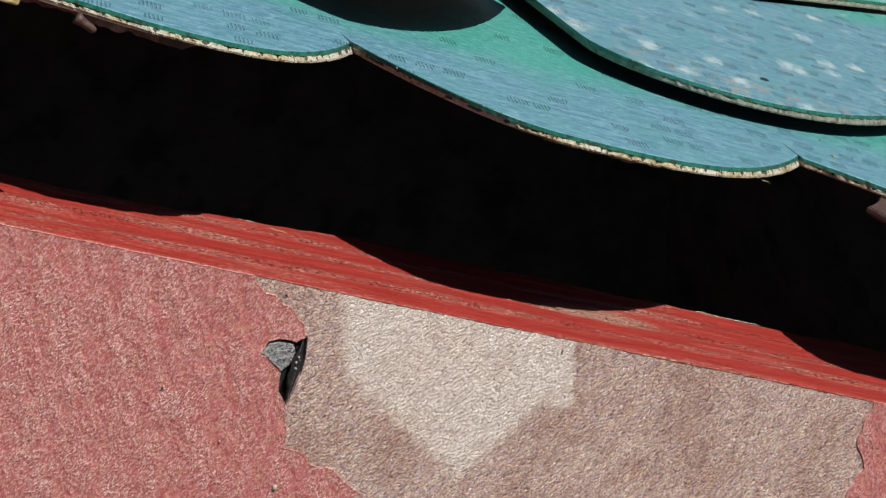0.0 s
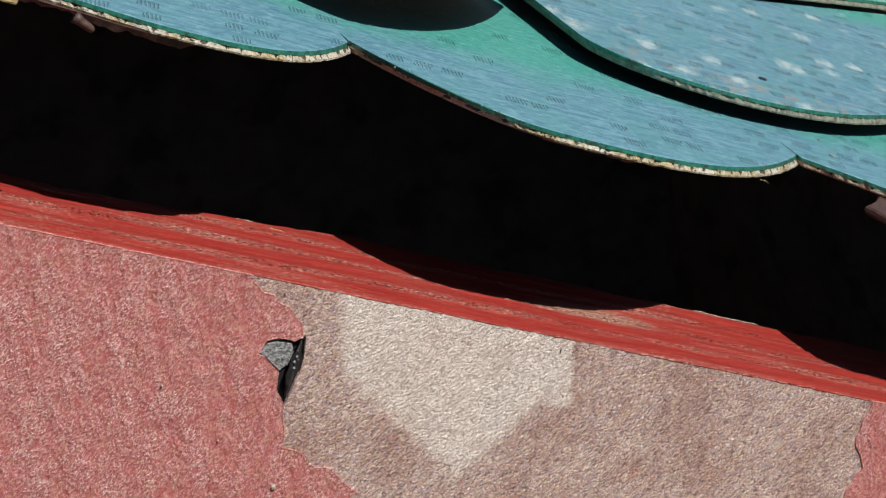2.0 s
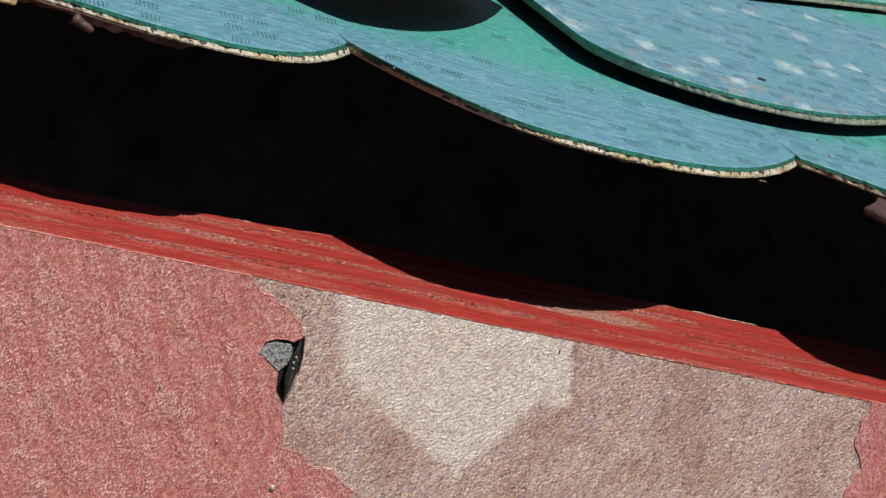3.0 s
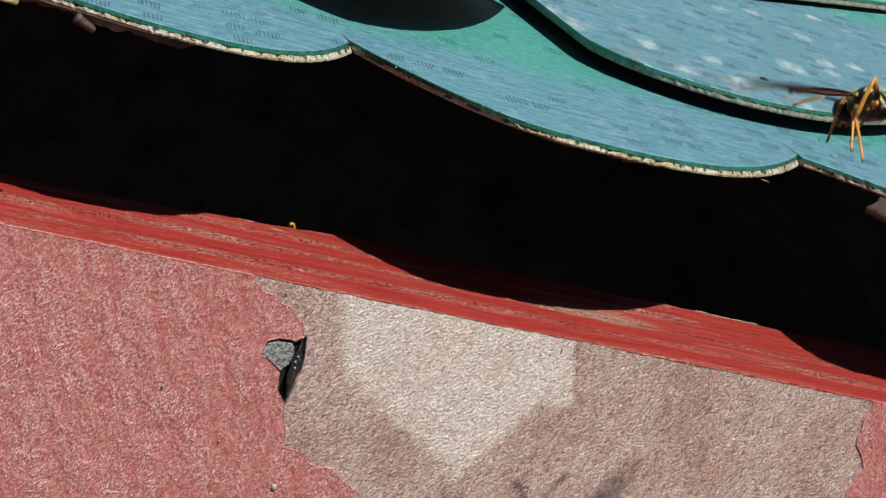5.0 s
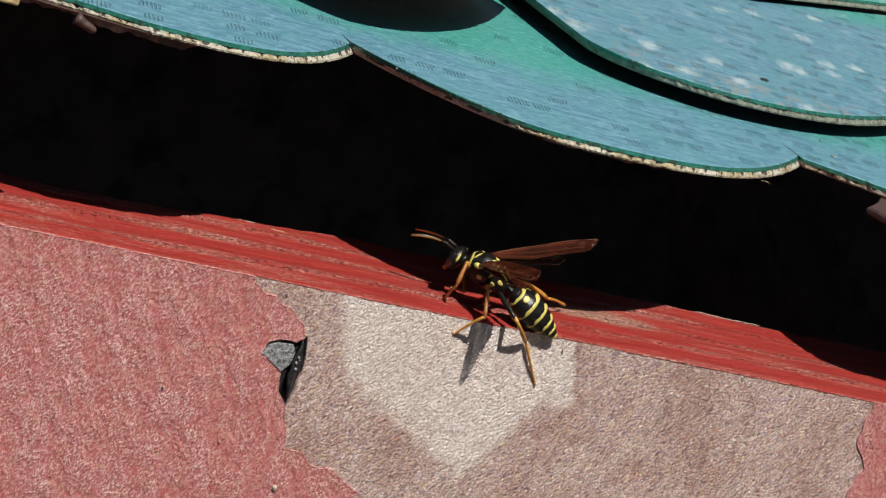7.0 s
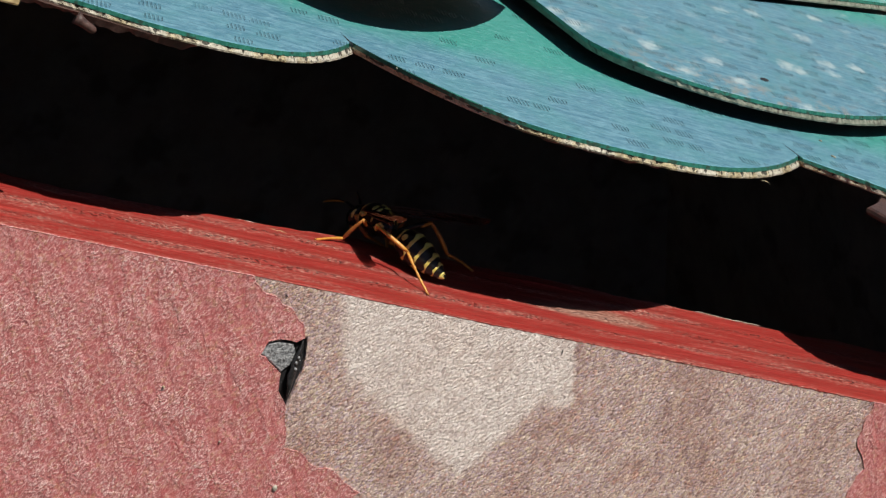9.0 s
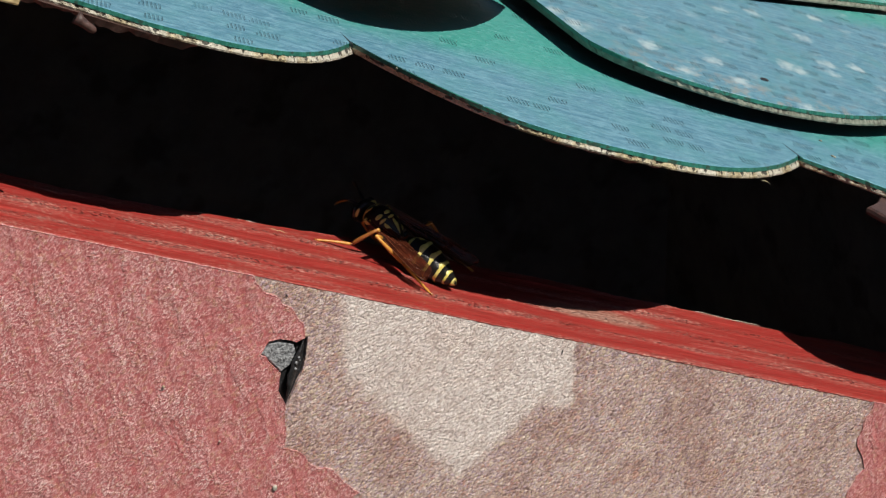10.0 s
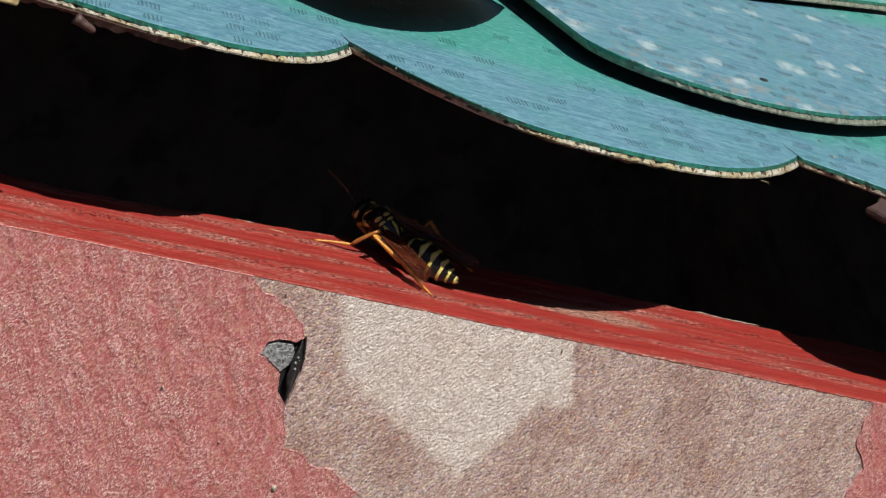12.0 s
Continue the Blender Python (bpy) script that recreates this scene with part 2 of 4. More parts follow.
    wide = k.math("ADD", k.math("MULTIPLY", k.node("ShaderNodeSeparateColor", Color=rnd.outputs["Color"]).outputs[1], 0.45), 0.75)
    inside = k.math("MULTIPLY", k.math("FRACT", k.math("MULTIPLY", shift, 0.33)), wide)
    high = k.math("FRACT", k.math("MULTIPLY", q, 0.9))
    on = k.math("MULTIPLY", k.step(rnd.outputs["Value"], 0.66, 0.68), k.math("MULTIPLY", k.step(inside, 0.10, 0.14), k.step(inside, 0.80, 0.84, 1, 0)))
    on = k.math("MULTIPLY", on, k.math("MULTIPLY", k.step(high, 0.22, 0.32), k.step(high, 0.66, 0.78, 1, 0)))
    stroke = k.math("FRACT", k.math("MULTIPLY", k.math("SUBTRACT", p, k.math("MULTIPLY", q, 0.79)), 2.3))
    tick = k.math("MULTIPLY", on, k.math("MULTIPLY", k.step(stroke, 0.20, 0.34), k.step(stroke, 0.55, 0.70, 1, 0)))
    c = k.mix(k.math("MULTIPLY", tick, 0.30), c, (0.03, 0.085, 0.115))
    n = k.bump(streak, 0.10, 0.8)
    n = k.bump(mottle, 0.10, 0.9, n)
    n = k.bump(fine, 0.05, 0.9, n)
    n = k.bump(tick, -0.18, 1.0, n)
    return k.done(c, n, k.step(fine, 0.3, 0.7, 0.36, 0.58))


def speckled(name, a, b, dark, scale, rough, relief=0.12, amount=0.8, metal=0.0):
    k = Mat(name, rough, metal)
    g = k.noise(k.scaled(1, 1, 1), scale, 4.0, 0.65)
    p = k.noise(k.scaled(1, 1, 1), scale * 0.55, 3.0, 0.6)
    c = k.mix(k.step(g, 0.3, 0.7), a, b)
    c = k.mix(k.step(p, 0.55, 0.66, 0, amount), c, dark)
    return k.done(c, k.bump(g, relief, 1.0))


def sheet_core():
    """Cream core of a sheet: gritty, with a row of small dark pits under the paint and patches of yellow dirt."""
    k = Mat("cream_sheet_core", 0.8)
    g = k.noise(k.scaled(1, 1, 1), 2.2, 4.0, 0.7)
    dirt = k.noise(k.scaled(0.12, 0.12, 0.12), 1.0, 4.0, 0.65)
    flaw = k.noise(k.scaled(1.6, 1.6, 2.6), 1.0, 3.0, 0.65)
    c = k.mix(k.step(g, 0.3, 0.7), (0.36, 0.34, 0.27), (0.58, 0.55, 0.46))
    c = k.mix(k.step(dirt, 0.44, 0.60, 0, 0.8), c, k.mix(k.step(g, 0.4, 0.6), (0.17, 0.12, 0.05), (0.46, 0.38, 0.20)))
    c = k.mix(k.math("MULTIPLY", k.step(flaw, 0.57, 0.66), k.step(dirt, 0.38, 0.56, 0.4, 1.0)), c, (0.06, 0.045, 0.03))
    beat = k.math("ADD", k.math("MULTIPLY", k.axis(0), 0.36), k.math("MULTIPLY", k.noise(k.scaled(0.2, 0.2, 0.0), 1.0, 2.0), 2.2))
    along = k.math("ABSOLUTE", k.math("SUBTRACT", k.math("FRACT", beat), 0.5))
    high = k.math("ABSOLUTE", k.math("ADD", k.axis(2), 0.72))
    pit = k.math("ADD", k.math("MULTIPLY", along, 2.7), k.math("ADD", high, k.math("MULTIPLY", k.noise(k.scaled(1, 1, 1), 1.5, 2.0), 0.35)))
    pit = k.step(pit, 0.36, 0.50, 1, 0)
    c = k.mix(k.math("MULTIPLY", pit, 0.92), c, (0.03, 0.028, 0.02))
    n = k.bump(g, 0.22, 1.0)
    n = k.bump(k.math("MAXIMUM", pit, k.step(flaw, 0.61, 0.69)), -0.3, 1.0, n)
    return k.done(c, n)


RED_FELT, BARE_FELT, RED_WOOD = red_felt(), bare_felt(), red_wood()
PAINT_LOW = sheet_paint("blue_green_paint", 10, 20, False)
PAINT_MID = sheet_paint("spotted_blue_paint", 60, 70, True)
EDGE_GREEN = speckled("green_paint_edge", (0.012, 0.10, 0.075), (0.03, 0.19, 0.14), (0.03, 0.04, 0.03), 1.2, 0.4)
EDGE_CREAM = sheet_core()
BATTEN = speckled("yellow_bare_wood", (0.34, 0.25, 0.12), (0.50, 0.39, 0.20), (0.12, 0.08, 0.04), 1.0, 0.8, 0.2, 0.6)
BARE_WOOD = speckled("bare_weathered_wood", (0.36, 0.30, 0.24), (0.58, 0.52, 0.44), (0.20, 0.05, 0.04), 1.6, 0.8, 0.2, 0.7)
EDGE_GREY = speckled("weathered_sheet_core", (0.10, 0.12, 0.09), (0.24, 0.25, 0.20), (0.05, 0.04, 0.03), 1.1, 0.75, 0.25, 0.85)
UNDERLAY = speckled("brown_underlay", (0.045, 0.022, 0.018), (0.085, 0.042, 0.033), (0.03, 0.016, 0.014), 0.9, 0.6)
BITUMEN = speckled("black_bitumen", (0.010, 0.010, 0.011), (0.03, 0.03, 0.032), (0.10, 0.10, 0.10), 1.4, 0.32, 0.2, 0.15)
GRANULE = speckled("grey_granules", (0.12, 0.125, 0.13), (0.40, 0.41, 0.42), (0.03, 0.03, 0.03), 2.2, 0.45, 0.4, 0.7)
INSIDE = speckled("plain_inner_wood", (0.34, 0.28, 0.21), (0.44, 0.37, 0.29), (0.22, 0.18, 0.13), 0.2, 0.85)
ADDED_HEDGE = speckled("added_hedge_leaves", (0.022, 0.038, 0.012), (0.045, 0.075, 0.025), (0.012, 0.016, 0.008), 0.03, 0.8, 3.0)
EARTH = speckled("dark_earth", (0.045, 0.035, 0.025), (0.075, 0.06, 0.042), (0.03, 0.04, 0.018), 0.01, 0.9)


# ---- building helpers ----
def mesh_object(name, bm, material, parent=None, label="", smooth=False):
    me = bpy.data.meshes.new(name)
    bmesh.ops.recalc_face_normals(bm, faces=bm.faces)
    bm.to_mesh(me)
    bm.free()
    for mat in (material if isinstance(material, (list, tuple)) else [material]):
        me.materials.append(mat)
    for p in me.polygons:
        p.use_smooth = smooth
    ob = new(name, me)
    if parent is not None:
        ob.parent = parent
    return tagged(ob, label) if label else ob


part = mesh_object


def wobble(p, size, seed=0.0):
    """Smooth noise of about -1 to 1 at p, on the given scale."""
    return noise.noise(V((p[0] / size + seed, p[1] / size - seed, seed * 1.7)))


def ragged(points, step, amount, seed, closed=True):
    """A finer line through the points, worn by noise at two scales."""
    out = []
    pairs = list(zip(points, points[1:] + points[:1])) if closed else list(zip(points, points[1:]))
    for a, b in pairs:
        a, b = V(a), V(b)
        count = max(1, int((b - a).length / step))
        out += [a.lerp(b, i / count) for i in range(count)]
    if not closed:
        out.append(V(points[-1]))
    return [p + V((wobble(p, 2.2, seed) + 0.5 * wobble(p, 0.7, seed + 3), wobble(p, 2.2, seed + 7) + 0.5 * wobble(p, 0.7, seed + 9))) * amount for p in out]


def slab(outline, levels, flat):
    """A plate from a closed outline in a plane. levels: (height, inset) from back to front; flat(x, y, h) gives the place in mm."""
    bm = bmesh.new()
    count = len(outline)
    area = sum(a.x * b.y - b.x * a.y for a, b in zip(outline, outline[1:] + outline[:1]))
    sign = 1 if area > 0 else -1
    rings = []
    for h, inset in levels:
        ring = []
        for i, p in enumerate(outline):
            d = outline[(i + 1) % count] - outline[i - 1]
            d = d.normalized() if d.length > 1e-6 else V((1, 0))
            q = p + V((-d.y, d.x)) * sign * inset
            ring.append(bm.verts.new(flat(q.x, q.y, h) * MM))
        rings.append(ring)
    for a, b in zip(rings, rings[1:]):
        for i in range(count):
            j = (i + 1) % count
            bm.faces.new((a[i], a[j], b[j], b[i]))
    for ring in (rings[0], rings[-1]):
        for tri in geometry.tessellate_polygon([[v.co for v in ring]]):
            bm.faces.new([ring[i] for i in tri])
    return bm


def curtain(lower, upper, levels, drops=None, slant=0.0):
    """A sheet between a wavy lower edge and a straight upper one; levels: (height, inset, lean of the cut) from below to the top."""
    bm = bmesh.new()
    cols = []
    for n, (x, y) in enumerate(lower):
        if drops:
            levels = ((levels[-1][0] - max(0.04, drops[n]), *levels[0][1:]), levels[-1])
        cols.append(([bm.verts.new(V((x + lean, y + inset, h)) * MM) for h, inset, lean in levels], [bm.verts.new(V((x + lean + slant * (upper - y), upper, h)) * MM) for h, inset, lean in levels]))
    for (a, b), (c, d) in zip(cols, cols[1:]):
        for i in range(len(levels) - 1):
            bm.faces.new((a[i], a[i + 1], c[i + 1], c[i])), bm.faces.new((b[i], d[i], d[i + 1], b[i + 1]))
        bm.faces.new((a[-1], b[-1], d[-1], c[-1])), bm.faces.new((a[0], c[0], d[0], b[0]))
    for a, b in (cols[0], cols[-1]):
        bm.faces.new(a + b[::-1])
    return bm


def box(x0, x1, y0, y1, zlow, ztop):
    """An upright board whose top follows ztop(x, y)."""
    bm = bmesh.new()
    lo = [bm.verts.new(V((x, y, zlow)) * MM) for x, y in ((x0, y0), (x1, y0), (x1, y1), (x0, y1))]
    hi = [bm.verts.new(V((x, y, ztop(x, y))) * MM) for x, y in ((x0, y0), (x1, y0), (x1, y1), (x0, y1))]
    bm.faces.new(lo), bm.faces.new(hi)
    for i in range(4):
        bm.faces.new((lo[i], lo[(i + 1) % 4], hi[(i + 1) % 4], hi[i]))
    return bm


def tube(points, radii, around=8):
    """A jointed limb through points (mm) with a radius at each."""
    bm = bmesh.new()
    rings = []
    for i, p in enumerate(points):
        d = (V(points[min(i + 1, len(points) - 1)]) - V(points[max(i - 1, 0)])).normalized()
        side = d.cross(V((0.31, 0.2, 0.93))).normalized()
        up = side.cross(d)
        rings.append([bm.verts.new((V(p) + (side * math.cos(a) + up * math.sin(a)) * radii[i]) * MM) for a in [2 * math.pi * k / around for k in range(around)]])
    for a, b in zip(rings, rings[1:]):
        for i in range(around):
            bm.faces.new((a[i], a[(i + 1) % around], b[(i + 1) % around], b[i]))
    bm.faces.new(rings[0]), bm.faces.new(rings[-1])
    return bm


# ---- ground and house ----
BASE = -150.0
bm = bmesh.new()
bmesh.ops.create_grid(bm, x_segments=8, y_segments=8, size=30.0)
ground = mesh_object("ground", bm, EARTH)
ground.location.z = BASE * MM
tagged(ground, "dark brown earth round the little house", "ground", kind="structure")

def hedge():
    """An unseen clipped hedge, bent round the garden side well behind the camera, added to block low sky light."""
    bm = bmesh.new()
    cols = []
    for i in range(97):
        a = radians(180 + 180 * i / 96)
        col = []
        for out, z in ((0, BASE), (0, 50), (0, 200), (0, 350), (0, 500), (150, 560), (450, 560), (500, 450), (500, BASE)):
            q = 1700 + out + 45 * wobble((i, z / 60), 3.0, 2) + 25 * wobble((i, z / 25), 1.3, 5)
            col.append(bm.verts.new(V((q * math.cos(a), q * math.sin(a), z + (20 * wobble((i, z), 2.0, 9) if z > 0 else 0))) * MM))
        cols.append(col)
    for a, b in zip(cols, cols[1:]):
        for j in range(len(a)):
            k = (j + 1) % len(a)
            bm.faces.new((a[j], a[k], b[k], b[j]))
    bm.faces.new(cols[0]), bm.faces.new(cols[-1])
    return mesh_object("backdrop", bm, ADDED_HEDGE)


tagged(hedge(), "unseen low dark green hedge, added to block low sky light", "hedge", kind="structure")

house = tagged(new("birdhouse"), "small red wooden birdhouse with blue-green scalloped shingle roof", "birdhouse")
SLOPE = 0.41          # fall of the wall's top edge
THICK = 21.0          # thickness of the front board
SKIN = 0.7            # felt on the front board


def back_at(x):
    """The worn back edge of the board's top, which is planed narrower at one end."""
    return THICK - 0.13 * min(26.0, max(0.0, -5.0 - x)) + 0.55 * wobble((x, 0), 5.0, 4) + 0.3 * wobble((x, 0), 1.1, 5)


def wall_front():
    """The front board; its sloping top edge is worn along the grain."""
    bm = bmesh.new()
    xs = np.arange(-86, 106.1, 0.5)
    rows = []
    for x in xs:
        back = back_at(x)
        low = 0.26 + 0.10 * wobble((x, 0), 3.0, 12) + 0.15 * wobble((x, 0), 0.8, 13)
        ring = [(SKIN, BASE), (SKIN, -SLOPE * x - low - 0.2), (-0.02, -SLOPE * x - low), (-0.02, -SLOPE * x - 0.14), (0.2, -SLOPE * x - 0.08 + 0.05 * wobble((x, 0), 1.5, 8))]
        for j in range(1, 36):
            y = 0.2 + (back - 0.5) * j / 36
            dz = 0.16 * wobble((x / 14, y), 1.1, 1) + 0.10 * wobble((x / 5, y), 0.6, 2) + 0.10 * wobble((x, y), 6, 3)
            ring.append((y, -SLOPE * x + dz))
        ring += [(back, -SLOPE * x - 0.35), (back, BASE)]
        rows.append([bm.verts.new(V((x, y, z)) * MM) for y, z in ring])
    for a, b in zip(rows, rows[1:]):
        for i in range(len(a) - 1):
            bm.faces.new((a[i], a[i + 1], b[i + 1], b[i]))
    bm.faces.new(rows[0]), bm.faces.new(rows[-1])
    return part("front_wall", bm, RED_WOOD, house, "red painted board with worn open-grained top edge", True)


front = wall_front()


def chipped_edge(start, end, seed):
    """Bare pale wood along the back edge of the board, where the paint has chipped off."""
    bm = bmesh.new()
    cols = []
    for x in np.arange(start, end, 0.25):
        back = back_at(x)
        wide = max(0.01, 0.02 + 0.16 * wobble((x, 0), 1.3, seed) + 0.2 * wobble((x, 0), 0.4, seed + 1)) * min(1, (x - start) * 0.5, (end - x) * 0.5)
        lift = -0.22 + (0.05 + 0.05 * wobble((x, 0), 0.7, seed + 2)) * min(1, (x - start), (end - x))
        cols.append([bm.verts.new(V((x, y, -SLOPE * x + z)) * MM) for y, z in ((back + 0.04, -0.5), (back + 0.04, lift - 0.2), (back - 0.03, lift), (back - 0.05 - wide, lift - 0.02), (back - 0.07 - wide, -0.2))])
    for a, b in zip(cols, cols[1:]):
        for i in range(4):
            bm.faces.new((a[i], a[i + 1], b[i + 1], b[i]))
        bm.faces.new((a[4], a[0], b[0], b[4]))
    bm.faces.new(cols[0]), bm.faces.new(cols[-1])
    part("chipped_edge", bm, BARE_WOOD, front, "bare pale wood where paint chipped off")


for start, end, seed in ((43.0, 52.5, 9.0), (-21.6, -20.2, 4.0), (-16.6, -14.0, 6.0)):
    chipped_edge(start, end, seed)


def on_front(x, z, h):
    """A place on the front, h outward from the felt's face."""
    return V((x, -h, z))


def top_at(x):
    return -SLOPE * x - 0.16


def trimmed(points, amount):
    """Where the coat meets the board's top edge it was cut straight."""
    return [V((p.x, top_at(p.x) + 0.06 - amount * abs(wobble(p, 0.9, 2.0)))) if p.y > top_at(p.x) - 0.7 else p for p in points]


# black bitumen under the felt, the felt itself, and the coats of red paint on it
bm = slab([V(p) for p in ((-86, BASE + 1), (106, BASE + 1), (106, top_at(106) - 0.3), (-86, top_at(-86) - 0.3))], ((-SKIN, 0), (-0.42, 0)), on_front)
part("felt_backing", bm, BITUMEN, front, "black bitumen layer")
edge = [(-30, top_at(-30)), (-30, 0.9), (-19.0, 0.6), (-16.3, 0.35), (-16.5, -1.9), (-17.1, -3.9), (-18.2, -6.1), (-18.9, -7.6), (-19.6, -8.3), (-24, -9), (-30, -9), (-30, -60), (62, -60), (62, top_at(62))]
bm = slab(ragged(edge, 0.45, 0.07, 2.0), ((-0.42, 0.0), (-0.05, 0.0), (0.0, 0.04)), on_front)
part("felt", bm, BARE_FELT, front, "bare pinkish-brown mineral felt with a paler pointed mark")
edge = [(-86, top_at(-86)), (-86, BASE + 1), (30, BASE + 1), (16, -50), (-2, -32), (-13, -23), (-11.6, -20.9), (-10.2, -20.3), (-11.9, -18.6), (-13.6, -16.5), (-15.3, -16.0), (-17.1, -13.9), (-19.3, -12.5), (-18.8, -10.0),
        (-19.1, -8.6), (-19.2, -6.9), (-19.95, -5.2), (-19.7, -3.4), (-22.0, -0.4), (-20.9, 0.95), (-19.7, 0.75), (-17.7, 0.1), (-16.5, 0.5), (-16.6, 2.0), (-17.6, 3.1), (-18.0, 4.3), (-19.3, 5.0), (-19.9, 6.3), (-21.3, 7.0), (-22.2, 8.2), (-22.6, top_at(-22.6))]
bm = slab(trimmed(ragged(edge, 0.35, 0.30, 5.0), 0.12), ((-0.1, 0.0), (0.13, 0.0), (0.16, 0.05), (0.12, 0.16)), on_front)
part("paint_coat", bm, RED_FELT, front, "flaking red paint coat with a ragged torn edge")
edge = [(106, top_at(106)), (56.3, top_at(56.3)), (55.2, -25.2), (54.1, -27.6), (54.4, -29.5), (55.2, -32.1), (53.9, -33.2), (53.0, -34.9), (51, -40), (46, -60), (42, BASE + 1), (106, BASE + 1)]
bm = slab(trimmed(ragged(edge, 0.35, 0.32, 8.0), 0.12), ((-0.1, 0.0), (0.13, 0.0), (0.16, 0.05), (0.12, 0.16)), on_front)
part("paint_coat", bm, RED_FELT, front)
# the hole torn in the coat: a crust of grey granules and a curled black flap
crust = [(-21.7, -0.6), (-20.8, 0.5), (-19.6, 0.45), (-17.9, -0.15), (-17.7, -1.3), (-18.5, -2.7), (-19.5, -3.3), (-20.6, -1.9)]
part("granule_crust", slab(ragged(crust, 0.3, 0.10, 3.0), ((-0.40, 0.0), (-0.12, 0.0), (-0.04, 0.12)), on_front), GRANULE, front, "grey mineral granules in the torn hole")


def torn_flap():
    """A strip of black felt that curls out of the hole along its edge."""
    bm = bmesh.new()
    rows = []
    for i in range(25):
        f = i / 24
        x = -16.55 - 2.35 * f ** 1.6
        z = 0.35 - 7.3 * f
        wide = (0.25 + 1.25 * math.sin(math.pi * min(1, f * 1.08)) ** 0.9) * (1 + 0.18 * wobble((f * 9, 0), 1.0, 6))
        row = []
        for layer in (0, 1):
            for j in range(9):
                a = -0.35 + 2.5 * j / 8
                r = 0.42 - 0.10 * layer
                row.append(bm.verts.new(on_front(x - wide * j / 8, z - 0.25 * j / 8, -0.25 + (0.95 * math.sin(a) * r * 1.6 + 0.15) * min(1, wide)) * MM + V((0, 0.10 * layer, 0)) * MM))
        rows.append(row)
    for a, b in zip(rows, rows[1:]):
        for j in range(17):
            if j != 8:
                bm.faces.new((a[j], a[j + 1], b[j + 1], b[j]))
        bm.faces.new((a[0], a[9], b[9], b[0])), bm.faces.new((a[8], a[17], b[17], b[8]))
    return part("torn_flap", bm, BITUMEN, front, "curled black flap of torn felt", True)


torn_flap()
for x, z, size in ((-17.6, -1.6, 0.16), (-17.9, -2.2, 0.2), (-18.0, -2.9, 0.15), (-17.5, -2.0, 0.12)):
    bm = bmesh.new()
    bmesh.ops.create_icosphere(bm, subdivisions=2, radius=size * MM, matrix=Matrix.Translation(on_front(x, z, 0.55) * MM))
    part("granule", bm, GRANULE, front)
# stray flecks on the coats
for x, z, size in ((-33.35, -1.95, 0.17), (-20.6, -17.2, 0.30), (-27.0, -10.0, 0.12)):
    bm = bmesh.new()
    bmesh.ops.create_icosphere(bm, subdivisions=2, radius=1.0, matrix=Matrix.Translation(on_front(x, z, 0.26) * MM) @ Matrix.Diagonal((size * MM, 0.12 * MM, size * 1.2 * MM, 1)))
    part("paint_fleck", bm, EDGE_CREAM, front, "pale fleck")

# a few pale slivers raised from the board's worn edge
bm = bmesh.new()
for along, aside, size in ((-1.1, 0.0, 0.9), (0.1, -0.06, 0.7), (0.9, 0.05, 0.55), (-0.3, 0.22, 0.5)):
    m = Matrix.Translation(V((-11.45 + along, 17.35 - 0.33 * along + aside, 4.66 - 0.40 * along)) * MM) @ pose(0, 0, 0, 0, 22 + 5 * aside, -18 + 20 * aside) @ Matrix.Diagonal((size * MM, 0.075 * MM, 0.05 * MM, 1))
    bmesh.ops.create_uvsphere(bm, u_segments=8, v_segments=6, radius=1.0, matrix=m)
part("splinter", bm, BATTEN, front, "pale raised wood splinter")
# a dark fibre on the felt and a dark crack at the coat's edge
for x, z, size, turn in ((14.8, -7.9, 0.26, 12), (-18.7, 5.9, 0.2, 150)):
    bm = bmesh.new()
    bmesh.ops.create_uvsphere(bm, u_segments=8, v_segments=8, radius=1.0, matrix=Matrix.Translation(on_front(x, z, 0.1) * MM) @ pose(0, 0, 0, 0, turn, 0) @ Matrix.Diagonal((0.07 * MM, 0.1 * MM, size * MM, 1)))
    part("dark_fleck", bm, BITUMEN, front, "small dark fleck", True)
# the roof's plane: ALONG runs down the sloping edge, INTO runs up the roof
ALONG = V((math.cos(radians(23.5)), 0, -math.sin(radians(23.5))))
INTO = V((0, math.cos(radians(5)), -math.sin(radians(5))))
INTO = (INTO - ALONG * ALONG.dot(INTO)).normalized()
OUT = ALONG.cross(INTO)
ROOF = V((0, 0, 25.7))
TURN = Matrix((ALONG, INTO, OUT)).transposed().to_4x4()
SKEW, DEEP = 0.815, 2.35   # the lobes lean a little and are this much longer than their drawing


def laid(x, y):
    """From the drawing of the lobes to the roof's plane."""
    return x + SKEW * y, DEEP * y


def roof_pose(lift=0.0, tip=0.0, lean=0.0, about=(0, 0)):
    """The pose of a sheet on the roof, lifted by so many mm, tipped up at its lower edge about a point of the roof."""
    turn = pose(0, 0, 0, tip, lean, 0)
    at = V((*about, 0))
    return Matrix.Translation(ROOF * MM) @ TURN @ Matrix.Translation((at + V((0, 0, lift))) * MM) @ turn @ Matrix.Translation(-at * MM)


def roof_height(x, y):
    d = V((x, y, 0)) - ROOF
    return -(OUT.x * d.x + OUT.y * d.y) / OUT.z + ROOF.z


